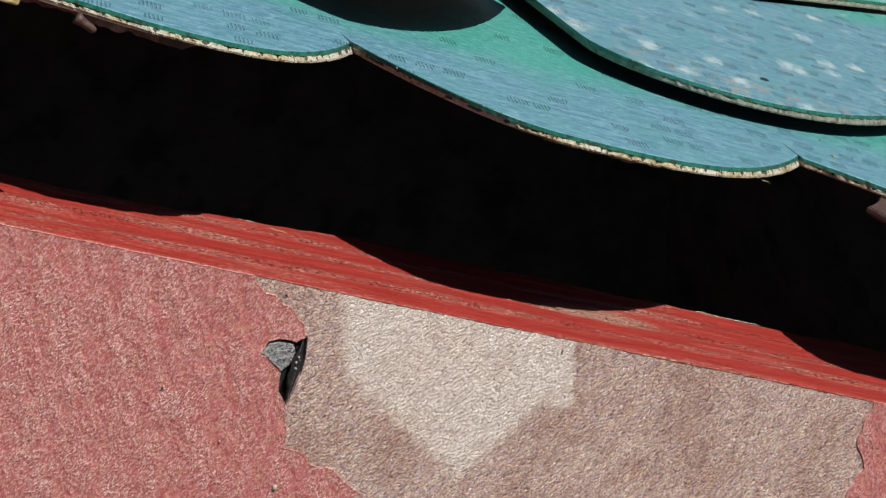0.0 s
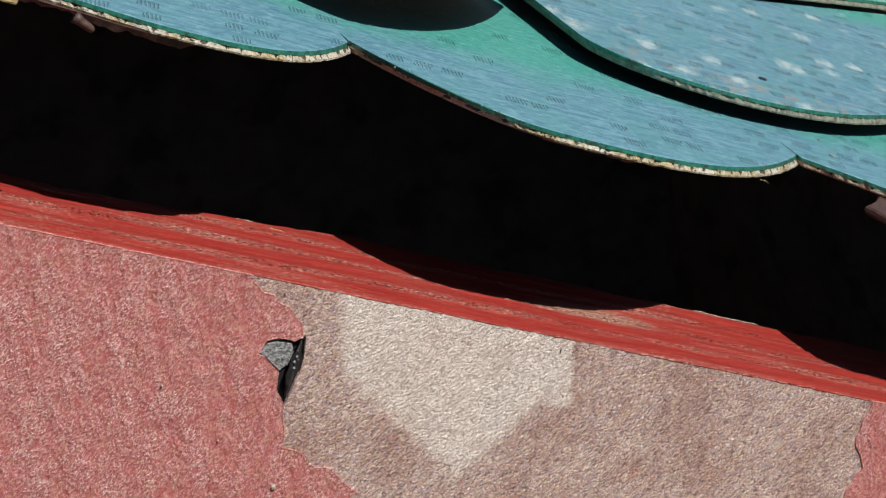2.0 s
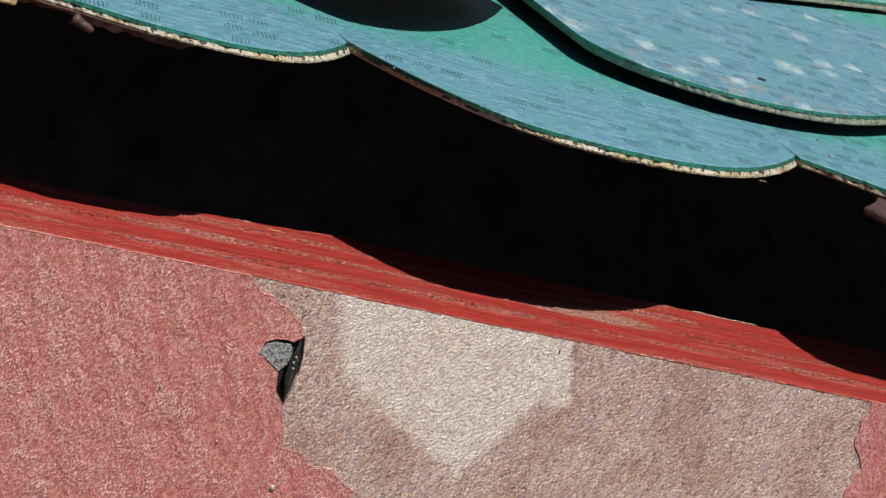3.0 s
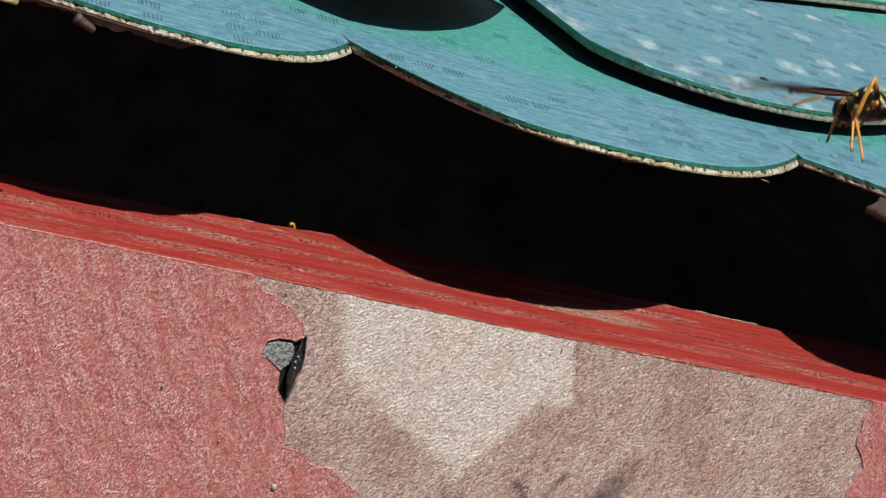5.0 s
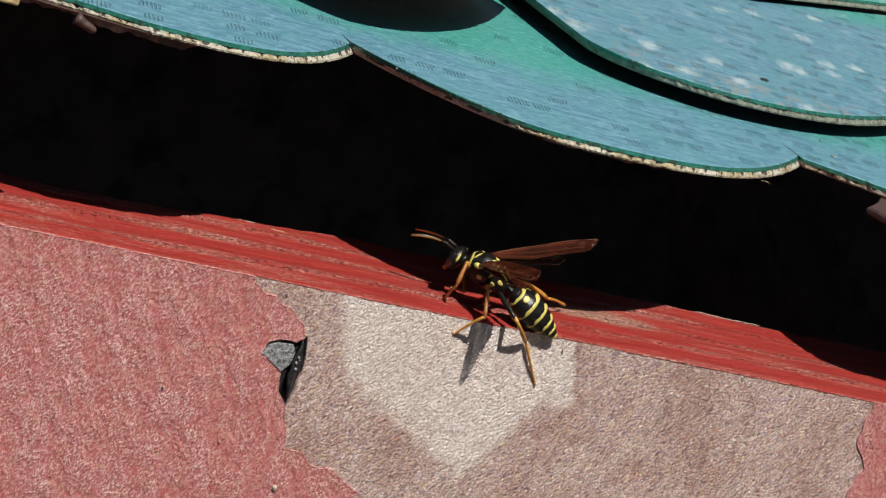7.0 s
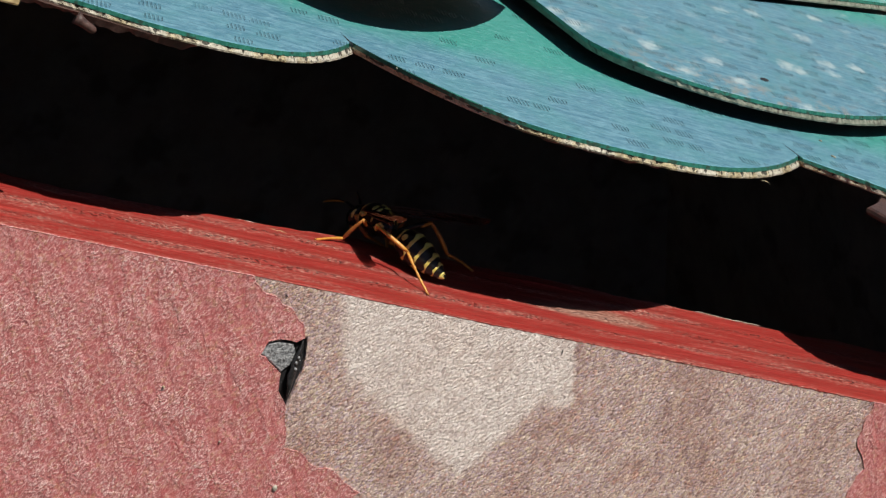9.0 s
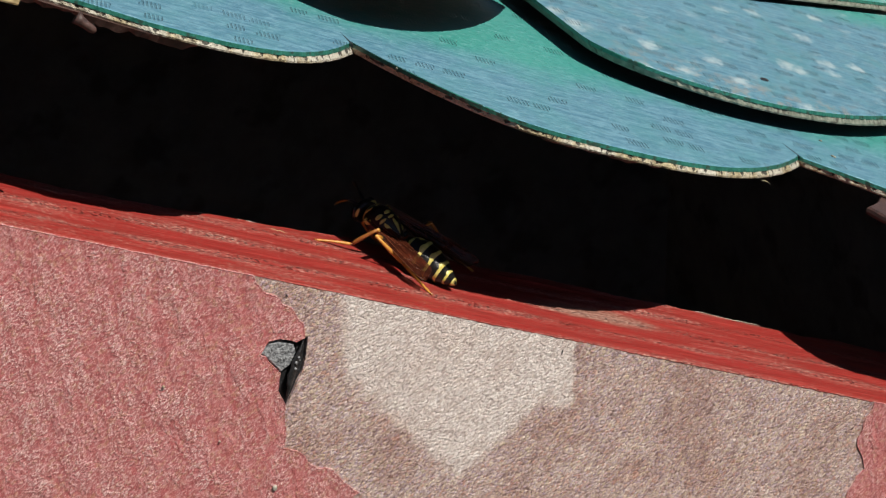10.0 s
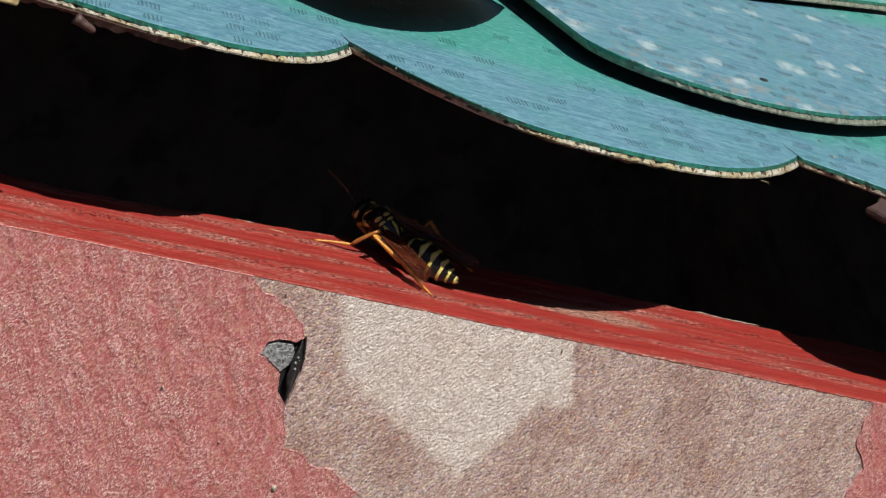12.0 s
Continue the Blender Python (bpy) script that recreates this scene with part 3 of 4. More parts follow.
def scallop(centre, half, low, lean, left, right):
    """One lobe of a sheet's lower edge; left and right: (rise, power, or 0 for round) on either side of its lowest point."""
    out = []
    count = 300
    for i in range(count + 1):
        u = -1 + 2 * i / count
        rise, power = left if u < lean else right
        f = (lean - u) / (lean + 1) if u < lean else (u - lean) / (1 - lean)
        out.append((centre + half * u, low + rise * (f ** power if power else 1 - math.sqrt(max(0.0, 1 - f * f)))))
    return out


def sheet(name, lower, upper, parent, pose_of, paint, core, seed, label, thick=1.3, rags=(), slant=0.0, jut=0.0):
    """A roof sheet: painted top, pale core, and rags of brown underlay that hang behind its edge: (from, to, depth, how far behind the edge)."""
    line = [V((x, y + 0.10 * wobble((x, y), 1.6, seed) + 0.08 * wobble((x, y), 0.5, seed + 2))) for x, y in lower]
    lip = -0.55
    top = part(name, curtain(line, upper, ((lip, -0.02, 0.25), (-0.10, 0.0, 0.05), (0.0, 0.22, 0.0)), None, slant), [paint, EDGE_GREEN], parent, label)
    for p in top.data.polygons:
        p.material_index = 0 if p.normal.z > 0.75 else 1
    top.matrix_local = pose_of
    rough = [p + V((0, 0.10 - 0.3 * jut + 0.16 * wobble(p, 0.8, seed + 11) + 0.5 * max(0, wobble(p, 1.4, seed + 21) - 0.3))) for p in line]
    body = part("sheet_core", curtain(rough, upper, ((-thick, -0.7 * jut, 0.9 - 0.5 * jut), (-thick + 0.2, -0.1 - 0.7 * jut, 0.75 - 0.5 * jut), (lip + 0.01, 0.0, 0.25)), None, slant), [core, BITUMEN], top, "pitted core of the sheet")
    # unseen underside blackened so that less light bounces down onto the board
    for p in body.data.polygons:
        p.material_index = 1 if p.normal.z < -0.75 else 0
    for start, end, depth, behind in rags:
        low = [p + V((0.6, behind + (2.2 * ((p.x - start) / (end - start)) ** 2 if behind < 0 else 0) + 0.5 * wobble(p, 3.0, seed + 4))) for p in line if start < p.x < end]
        drop = []
        for p in low:
            f = (p.x - start) / (end - start)
            drop.append(depth * min(1, 5 * f, 12 - 12 * f) * (0.75 + 0.55 * wobble(p, 3.2, seed + 6) + 0.45 * wobble(p, 1.0, seed + 8)) * (0.55 + 0.45 * f))
        part("underlay", curtain(low, upper, ((-thick, 0.4, 0), (-thick - 0.01, 0.0, 0)), drop), UNDERLAY, top, "brown painted underlay with ragged edge")
    return top


low_edge = []
for centre, low, left, right, lean in ((-103.0, -1.0, (11.0, 1.95), (5.0, 3.2), -0.25), (-39.8, 0.15, (4.2, 1.0), (9.3, 3.3), 0.1), (24.4, -0.95, (10.7, 1.95), (12.2, 2.8), -0.275)):
    low_edge += scallop(centre, 32.55 if centre > 0 else 31.5, low, lean, left, right)
low_edge = [laid(x, y) for x, y in low_edge]
low_edge += [tuple(p) for p in ragged([V(p) for p in ((66.4, 25.6), (69.9, 23.2), (73.3, 20.5), (77.0, 17.6), (84.0, 13.0), (98.0, 9.0), (112.0, 10.0), (124.0, 16.0))], 0.5, 0.06, 3.0, False)]
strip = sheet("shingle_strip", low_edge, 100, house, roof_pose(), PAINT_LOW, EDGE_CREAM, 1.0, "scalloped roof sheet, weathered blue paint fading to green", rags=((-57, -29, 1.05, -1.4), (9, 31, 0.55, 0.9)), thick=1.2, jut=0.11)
for x, y in ((-8.2, 9.1), (57.0, 11.4)):     # the saw ran on into the sheet at the corners
    cut = [V(laid(*q)) for q in ((x + 0.22, y - 0.3), (x - 0.1, y + 1.2), (x - 0.5, y + 2.5), (x - 0.32, y + 1.2), (x - 0.1, y - 0.1))]
    part("saw_cut", slab(cut, ((-0.3, 0), (0.02, 0)), lambda x, y, h: V((x, y, h))), BITUMEN, strip, "dark saw cut")
def leaning(points, slant, about):
    return [(x + slant * (y - about), y) for x, y in points]


TILE = "rounded shingle in chalky blue paint with white spots"
course = leaning(scallop(78.3, 31.7, 41.6, -0.451, (15, 0), (33.8, 1.85)) + scallop(146, 36, 58, -0.3, (17.2, 2.2), (30, 2.2)), 0.25, 42)
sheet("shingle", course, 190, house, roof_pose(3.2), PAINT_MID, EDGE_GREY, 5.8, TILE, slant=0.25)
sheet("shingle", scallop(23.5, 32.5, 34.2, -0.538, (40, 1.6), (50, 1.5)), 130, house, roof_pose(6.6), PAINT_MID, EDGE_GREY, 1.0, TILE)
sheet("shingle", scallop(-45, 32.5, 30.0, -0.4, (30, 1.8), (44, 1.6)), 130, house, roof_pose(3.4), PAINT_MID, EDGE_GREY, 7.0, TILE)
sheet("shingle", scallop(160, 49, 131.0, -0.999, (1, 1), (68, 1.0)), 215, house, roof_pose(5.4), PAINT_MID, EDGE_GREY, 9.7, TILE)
bm = bmesh.new()
bmesh.ops.create_uvsphere(bm, u_segments=14, v_segments=8, radius=1.0, matrix=roof_pose(3.2) @ Matrix.Translation(V((82.6, 61.8, -0.02)) * MM) @ pose(0, 0, 0, 0, 0, -38) @ Matrix.Diagonal((0.62 * MM, 1.5 * MM, 0.22 * MM, 1)))
part("nail_head", bm, BITUMEN, house, "dark rusty nail head", True)
# a tongue of the underlay that sticks out past the last piece, and a wooden batten end under the sheet
tongue = [V(p) for p in ((66.8, 10.6), (66.9, 6.0), (67.9, 1.5), (71.5, -1.6), (80, -2.2), (124, 0), (124, 30), (78, 24), (72.5, 16.5), (68.8, 12.6))]
bm = slab(ragged(tongue, 0.6, 0.12, 4.0), ((-2.3, 0.2), (-2.0, 0), (-1.6, 0), (-1.34, 0.2)), lambda x, y, h: V((x, y, h)))
part("underlay", bm, UNDERLAY, strip, "brown painted underlay with ragged edge")
bm = slab([V(p) for p in ((-90, 3.6), (-49.6, 3.6), (-49.6, 20), (-90, 20))], ((-2.4, 0.1), (-2.2, 0), (-1.32, 0)), lambda x, y, h: V((x, y, h)))
part("batten", bm, BATTEN, strip, "yellowish bare wooden batten end")
# brown paint that ran from under the sheet and set
x, y = laid(-43.6, -0.3)
place = ROOF + ALONG * x + INTO * y - OUT * 1.5
drip = tube([place + V(p) for p in ((-0.9, 0.3, 0.5), (-0.5, 0.1, 0.1), (0.0, -0.1, -0.35), (0.45, -0.25, -0.75), (0.75, -0.3, -1.0), (0.95, -0.3, -1.12))], [0.75, 0.55, 0.45, 0.47, 0.36, 0.12], 12)
part("paint_drip", drip, UNDERLAY, house, "set drip of brown paint", True)
# specks of dirt on the sheets and a fibre that hangs from the edge
for x, y, size in ((75.8, 32.6, 0.30), (80.7, 43.0, 0.18), (0.2, 11.8, 0.11)):
    bm = bmesh.new()
    bmesh.ops.create_icosphere(bm, subdivisions=2, radius=1.0, matrix=Matrix.Translation(V((x, y, 0.05)) * MM) @ Matrix.Diagonal((size * MM, 1.7 * size * MM, 0.16 * MM, 1)))
    part("dirt_speck", bm, EDGE_GREY, strip, "grey-tan speck of dirt", True)
place = ROOF + ALONG * 45.0 + INTO * 0.2 - OUT * 1.1 + UP * 1.45 - RIGHT * 0.4
part("fibre", tube([place + V(p) for p in ((-0.5, -0.2, 0.1), (-0.1, -0.35, 0.0), (0.3, -0.4, -0.2), (0.45, -0.4, -0.5))], [0.035, 0.035, 0.03, 0.02], 6), EDGE_CREAM, house, "pale loose fibre", True)

# the deck under the sheets and the other walls close the box
flat = lambda x, y, h: V((x, y, h))
deck = part("roof_deck", slab([V(p) for p in ((-125, 98), (135, 98), (135, 165), (-125, 165))], ((-8, 0), (-1.6, 0)), flat), INSIDE, house)
deck.matrix_local = roof_pose()
under = lambda x, y: roof_height(x, y) - 8.3
for x0, x1, y0, y1 in ((-86, -78, 21, 130), (98, 106, 21, 130), (-86, 106, 130, 138)):
    part("side_wall", box(x0, x1, y0, y1, BASE, under), INSIDE, house)
for x0, x1 in ((-86, -78), (98, 106)):
    part("corner_post", box(x0, x1, 6, 20.5, -SLOPE * x0 - 1, under), INSIDE, house)
part("house_floor", box(-78, 98, 21.5, 130, BASE, lambda x, y: BASE + 8), INSIDE, house)


# ---- the wasp: +y is forward, +z its back, in millimetres ----
def shell(name, rough, colour, other, scale, spec=0.5, coat=0.0):
    k = Mat(name, rough, 0.0, spec)
    k.b.inputs["Coat Weight"].default_value = coat
    g = k.noise(k.scaled(1, 1, 1), scale, 3.0, 0.6)
    return k.done(k.mix(k.step(g, 0.35, 0.7), colour, other), k.bump(k.noise(k.scaled(1, 1, 1), 5.5, 3.0, 0.65), 0.05, 0.8))


BLACK = shell("black_chitin", 0.30, (0.004, 0.004, 0.004), (0.012, 0.010, 0.008), 2.0, 0.38)
YELLOW = shell("yellow_chitin", 0.34, (0.50, 0.42, 0.085), (0.63, 0.55, 0.18), 2.0)
ORANGE = shell("orange_chitin", 0.36, (0.45, 0.19, 0.028), (0.60, 0.31, 0.06), 1.2)
RUST = shell("rust_chitin", 0.40, (0.25, 0.09, 0.022), (0.40, 0.16, 0.035), 1.2)
EYE_BLACK = shell("dark_eye", 0.10, (0.006, 0.005, 0.005), (0.012, 0.010, 0.010), 4.0, 0.6, 0.5)
VEIN = shell("wing_vein", 0.4, (0.09, 0.03, 0.015), (0.15, 0.05, 0.02), 3.0)


def wing_film():
    """Smoky red-brown film, clearer and glassy towards its tip."""
    k = Mat("wing_film", 0.22, 0.0, 0.25)
    g = k.noise(k.scaled(0.5, 0.25, 0.5), 1.0, 4.0, 0.6)
    fold = k.noise(k.scaled(1.6, 0.35, 1.0), 1.0, 3.0, 0.6)
    clear = k.step(k.axis(1), -12.4, -9.8, 0.66, 0.97)
    k.done(k.mix(k.step(g, 0.35, 0.68), (0.026, 0.007, 0.004), (0.075, 0.017, 0.008)), k.bump(fold, 0.16, 0.9))
    k.put(k.b.inputs["Alpha"], k.math("ADD", clear, k.step(fold, 0.4, 0.7, -0.08, 0.10), True))
    return k.m


def antenna_skin():
    """Orange below, sooty brown along the upper side."""
    k = Mat("antenna_skin", 0.4)
    up = k.node("ShaderNodeSeparateXYZ", Vector=k.node("ShaderNodeTexCoord").outputs["Normal"]).outputs[2]
    g = k.noise(k.scaled(1, 1, 1), 1.5, 3.0)
    return k.done(k.mix(k.step(up, 0.0, 0.55), k.mix(g, (0.50, 0.22, 0.03), (0.68, 0.36, 0.07)), (0.06, 0.03, 0.015)))


WING = wing_film()
ANTENNA = antenna_skin()


def profile(stations):
    """Interpolates (y, half width, half height, centre height) smoothly."""
    ys = [s[0] for s in stations]

    def at(y):
        i = max(0, min(len(ys) - 2, sum(1 for v in ys if v <= y) - 1))
        f = max(0.0, min(1.0, (y - ys[i]) / (ys[i + 1] - ys[i])))
        f = f * f * (3 - 2 * f) * 0.4 + f * 0.6
        return [a + (b - a) * f for a, b in zip(stations[i][1:], stations[i + 1][1:])]
    return at


def on_body(at, y, a, lift=0.0):
    rx, rz, zc = at(y)
    return V(((rx + lift) * math.sin(a), y, zc + (rz + lift) * math.cos(a))) * MM


def loft(at, y0, y1, rows=28, around=28):
    bm = bmesh.new()
    rings = []
    for j in range(rows + 1):
        y = y0 + (y1 - y0) * (0.5 - 0.5 * math.cos(math.pi * j / rows))
        rings.append([bm.verts.new(on_body(at, y, 2 * math.pi * i / around)) for i in range(around)])
    for a, b in zip(rings, rings[1:]):
        for i in range(around):
            bm.faces.new((a[i], a[(i + 1) % around], b[(i + 1) % around], b[i]))
    bm.faces.new(rings[0]), bm.faces.new(rings[-1])
    return bm


def band(at, front, back, turns=(0.0, 2 * math.pi), lift=0.035, around=44, across=4):
    """A strip of colour on a body; front(a) and back(a) are its borders."""
    bm = bmesh.new()
    closed = abs(turns[1] - turns[0] - 2 * math.pi) < 1e-6
    rows = []
    for i in range(around + (0 if closed else 1)):
        a = turns[0] + (turns[1] - turns[0]) * i / around
        f, b = front(a), back(a)
        rows.append([bm.verts.new(on_body(at, f + (b - f) * j / across, a, lift * (1 if 0 < j < across else -0.6))) for j in range(across + 1)])
    pairs = zip(rows, rows[1:] + rows[:1]) if closed else zip(rows, rows[1:])
    for p, q in pairs:
        for j in range(across):
            bm.faces.new((p[j], p[j + 1], q[j + 1], q[j]))
    return bm


def spot(at, y, a, hy, ha, lift=0.04, tilt=0.0):
    """A rounded mark on a body, centred at y and angle a."""
    bm = bmesh.new()
    centre = bm.verts.new(on_body(at, y, a, lift))
    last = None
    for k, l in ((0.55, lift), (0.9, lift), (1.0, -lift)):
        ring = [bm.verts.new(on_body(at, y + hy * k * math.cos(p) + tilt * ha * k * math.sin(p), a + ha * k * math.sin(p), l)) for p in [2 * math.pi * i / 18 for i in range(18)]]
        for i in range(18):
            j = (i + 1) % 18
            bm.faces.new((centre, ring[i], ring[j]) if last is None else (last[i], ring[i], ring[j], last[j]))
        last = ring
    return bm


def ball(at, size, turn=(0, 0, 0), seg=16):
    bm = bmesh.new()
    m = Matrix.Translation(V(at) * MM) @ pose(0, 0, 0, *turn) @ Matrix.Diagonal((*(V(size) * MM), 1))
    bmesh.ops.create_uvsphere(bm, u_segments=seg, v_segments=seg // 2 + 2, radius=1.0, matrix=m)
    return bm


wasp = tagged(new("wasp"), "black and yellow paper wasp with orange legs and brown wings", "wasp")

# trunk and its yellow marks
TRUNK = profile([(-3.05, 0.28, 0.34, -0.55), (-2.8, 0.75, 0.8, -0.5), (-2.1, 1.25, 1.35, -0.3), (-0.9, 1.6, 1.75, -0.05), (0.5, 1.75, 1.9, 0.0), (1.6, 1.6, 1.65, -0.05), (2.4, 1.15, 1.15, -0.2), (2.8, 0.5, 0.5, -0.3)])
thorax = part("thorax", loft(TRUNK, -3.05, 2.8), BLACK, wasp, "black thorax with yellow marks", True)
for s in (-1, 1):
    for y, a, hy, ha, tilt in ((-2.15, 0.46, 0.78, 0.19, -0.5), (-1.12, 0.40, 0.15, 0.33, 0.25), (-0.42, 0.38, 0.27, 0.31, 0.3), (0.35, 1.05, 0.24, 0.18, 0.0), (1.5, 0.45, 0.10, 0.36, 0.7), (0.1, 1.75, 0.36, 0.17, 0.0), (-2.2, 1.25, 0.34, 0.2, 0.0), (-1.5, 1.75, 0.30, 0.2, 0.0), (-0.95, 1.25, 0.14, 0.22, 0.4)):
        part("yellow_mark", spot(TRUNK, y, s * a, hy, ha, 0.04, s * tilt), YELLOW, thorax, "", True)
for s in (-1, 1):
    part("tegula", ball((1.52 * s, 0.85, 0.72), (0.36, 0.48, 0.34), (0, 20 * s, 0)), YELLOW, thorax, "yellow scale over the wing root", True)
part("neck", tube([(0, 2.4, -0.35), (0, 2.9, -0.4), (0, 3.2, -0.4)], [0.75, 0.62, 0.7], 14), BLACK, thorax, "", True)
part("collar", band(TRUNK, lambda a: 2.32 - 0.3 * abs(math.sin(a)), lambda a: 2.1 - 0.42 * abs(math.sin(a)), (-1.9, 1.9)), YELLOW, thorax, "yellow collar line", True)

# head
SKULL = profile([(3.0, 0.6, 0.5, -0.35), (3.15, 1.3, 1.15, -0.4), (3.5, 1.62, 1.42, -0.5), (4.0, 1.58, 1.42, -0.6), (4.45, 1.15, 1.15, -0.75), (4.7, 0.5, 0.6, -0.9)])
head = part("head", loft(SKULL, 3.0, 4.7, 18, 24), BLACK, wasp, "black head with yellow lines behind the eyes", True)
for s in (-1, 1):
    part("eye", ball((1.22 * s, 3.98, -0.5), (0.48, 0.52, 1.02), (0, -10 * s, 14 * s)), EYE_BLACK, head, "glossy dark eye", True)
    part("yellow_mark", spot(SKULL, 3.32, s * 1.05, 0.13, 0.46), YELLOW, head, "", True)
    part("mandible", tube([(0.85 * s, 4.2, -1.6), (0.75 * s, 4.4, -2.0), (0.3 * s, 4.5, -2.3)], [0.32, 0.28, 0.1]), RUST, head, "rusty mandible", True)
part("face_band", spot(SKULL, 4.5, math.pi, 0.16, 0.7), YELLOW, head, "", True)

# abdomen, hinged at the waist
GASTER = profile([(0.0, 0.22, 0.24, 0.0), (-0.45, 0.34, 0.36, 0.0), (-1.0, 0.95, 0.95, 0.0), (-1.8, 1.6, 1.5, 0.0), (-3.0, 1.98, 1.8, -0.02), (-4.4, 1.9, 1.7, -0.05), (-5.8, 1.5, 1.35, -0.1), (-7.1, 0.95, 0.85, -0.2), (-7.9, 0.48, 0.42, -0.28), (-8.3, 0.08, 0.08, -0.32)][::-1])
SMOOTH_GASTER, SEGMENTS = GASTER, (-1.62, -3.42, -4.92, -6.24, -7.2, -8.4)


def GASTER(y):
    """The abdomen with each plate slipping under the one before it."""
    rx, rz, zc = SMOOTH_GASTER(y)
    start = max([0.0] + [b for b in SEGMENTS if b > y], key=lambda b: -b) if y > SEGMENTS[0] else min(b for b in SEGMENTS if b > y) if y < SEGMENTS[0] else SEGMENTS[0]
    slip = 0.0 if y >= SEGMENTS[0] else 0.045 * (1 - min(1.0, (start - y) / 0.9))
    return rx - slip * min(1, rx), rz - slip * min(1, rx), zc


abdomen = part("abdomen", loft(GASTER, -8.3, 0.0, 90, 34), BLACK, wasp, "glossy black abdomen with yellow bands", True)
for y, wide, wave in ((-1.42, 0.34, 0.10), (-3.15, 0.5, 0.24), (-4.65, 0.48, 0.24), (-6.0, 0.44, 0.22), (-7.0, 0.34, 0.16)):
    part("yellow_band", band(GASTER, lambda a: y + wide * 0.5 + wave * (0.45 * math.cos(2 * a) + 1.0 * math.cos(2 * a + 0.3) ** 2 * math.cos(5 * a) - 0.1), lambda a: y - wide * 0.5), YELLOW, abdomen, "", True)
part("yellow_tip", loft(GASTER, -8.25, -7.75, 6, 20), YELLOW, abdomen, "yellow abdomen tip", True).scale = (1.06, 1.0, 1.06)
for s in (-1, 1):
    part("yellow_mark", spot(GASTER, -2.05, s * 0.80, 0.34, 0.30), YELLOW, abdomen, "", True)


def wing(name, length, width, seed, side, label):
    """A wing folded along its length into a strip with nearly parallel sides, its stiff front edge outward, with raised veins."""
    def place(f, g):
        w = width * (0.30 + 0.70 * min(1, f * 2.6) ** 0.8) * math.sqrt(max(0.03, 1 - max(0, (f - 0.80) / 0.20) ** 2.6))
        x = 0.22 * math.sin(math.pi * f * 0.9) + 0.3 - g * w - 0.25 * max(0, (f - 0.8) / 0.2) ** 2
        crease = 0.16 * math.sin(g * 7.5 + seed) * min(1, 3 * f)
        crumple = 0.10 * max(0, (f - 0.7) / 0.3) * math.sin(f * 46 + g * 5 + seed)
        return V((side * x, -length * (f - 0.05 * g * max(0, (f - 0.86) / 0.14)), crease + crumple + 0.05 * math.sin(f * 11) + 0.30 * g * (1 - g) * min(1, 3 * f)))

    bm = bmesh.new()
    rows = [[bm.verts.new(place(i / 40, j / 8) * MM) for j in range(9)] for i in range(41)]
    for a, b in zip(rows, rows[1:]):
        for j in range(8):
            bm.faces.new((a[j], a[j + 1], b[j + 1], b[j]))
    film = part(name, bm, WING, wasp, label, True)
    for g0, g1, f0, f1, rad in ((0.0, 0.0, 0.0, 0.97, 0.085), (0.16, 0.22, 0.02, 0.80, 0.05), (0.35, 0.55, 0.02, 0.86, 0.04), (0.6, 0.85, 0.05, 0.6, 0.035),
                                (0.97, 1.0, 0.05, 0.93, 0.03), (0.0, 0.5, 0.62, 0.70, 0.035), (0.05, 0.45, 0.78, 0.84, 0.03), (0.5, 0.95, 0.55, 0.62, 0.03), (0.0, 1.0, 0.965, 0.96, 0.03)):
        steps = [i / 12 for i in range(13)]
        line = tube([place(f0 + (f1 - f0) * t, g0 + (g1 - g0) * t) for t in steps], [rad * (1 - 0.5 * t) for t in steps], 5)
        part("vein", line, VEIN, film, "", True)
    return film


WINGS = {}
for s, word in ((1, "right"), (-1, "left")):
    WINGS[word] = (wing("forewing", 12.5, 2.0, 0.4, s, "smoky red-brown folded forewing"), wing("hindwing", 8.0, 1.2, 2.0, s, "clear brownish hindwing"))

# antennae: a scape and a curved orange whip, each keyed at its root on the head
FEELERS = {}
for s, word in ((1, "right"), (-1, "left")):
    pts = [(0, 0, 0), (0.05 * s, 0.7, 0.25), (0.1 * s, 1.4, 0.5)] + [(s * (0.1 + 0.06 * i), 1.4 + 0.43 * i, 0.5 + 0.06 * i - 0.013 * i * i) for i in range(1, 10)]
    feeler = part("antenna", tube(pts[:4], [0.17, 0.18, 0.16, 0.13]), BLACK, wasp, "orange antenna with a dark base", True)
    part("flagellum", tube(pts[3:], [0.12, 0.13, 0.15, 0.17, 0.18, 0.18, 0.17, 0.15, 0.09]), ANTENNA, feeler, "orange antenna tip", True)
    FEELERS[word] = feeler

# legs: three rigid segments each, along -z from the upper joint
HIPS = {"front": (0.8, 1.4, -1.4), "middle": (0.9, -0.6, -1.6), "hind": (0.75, -2.3, -1.1)}
LEGS = {"front": (2.9, 2.8, 3.4), "middle": (3.4, 3.6, 4.3), "hind": (4.7, 4.5, 5.9)}


def segment(name, length, radii, material, parent, label=""):
    count = len(radii) - 1
    return part(name, tube([(0.06 * length * math.sin(math.pi * i / count) * 0.5, 0, -length * i / count) for i in range(count + 1)], radii, 9), material, parent, label, True)


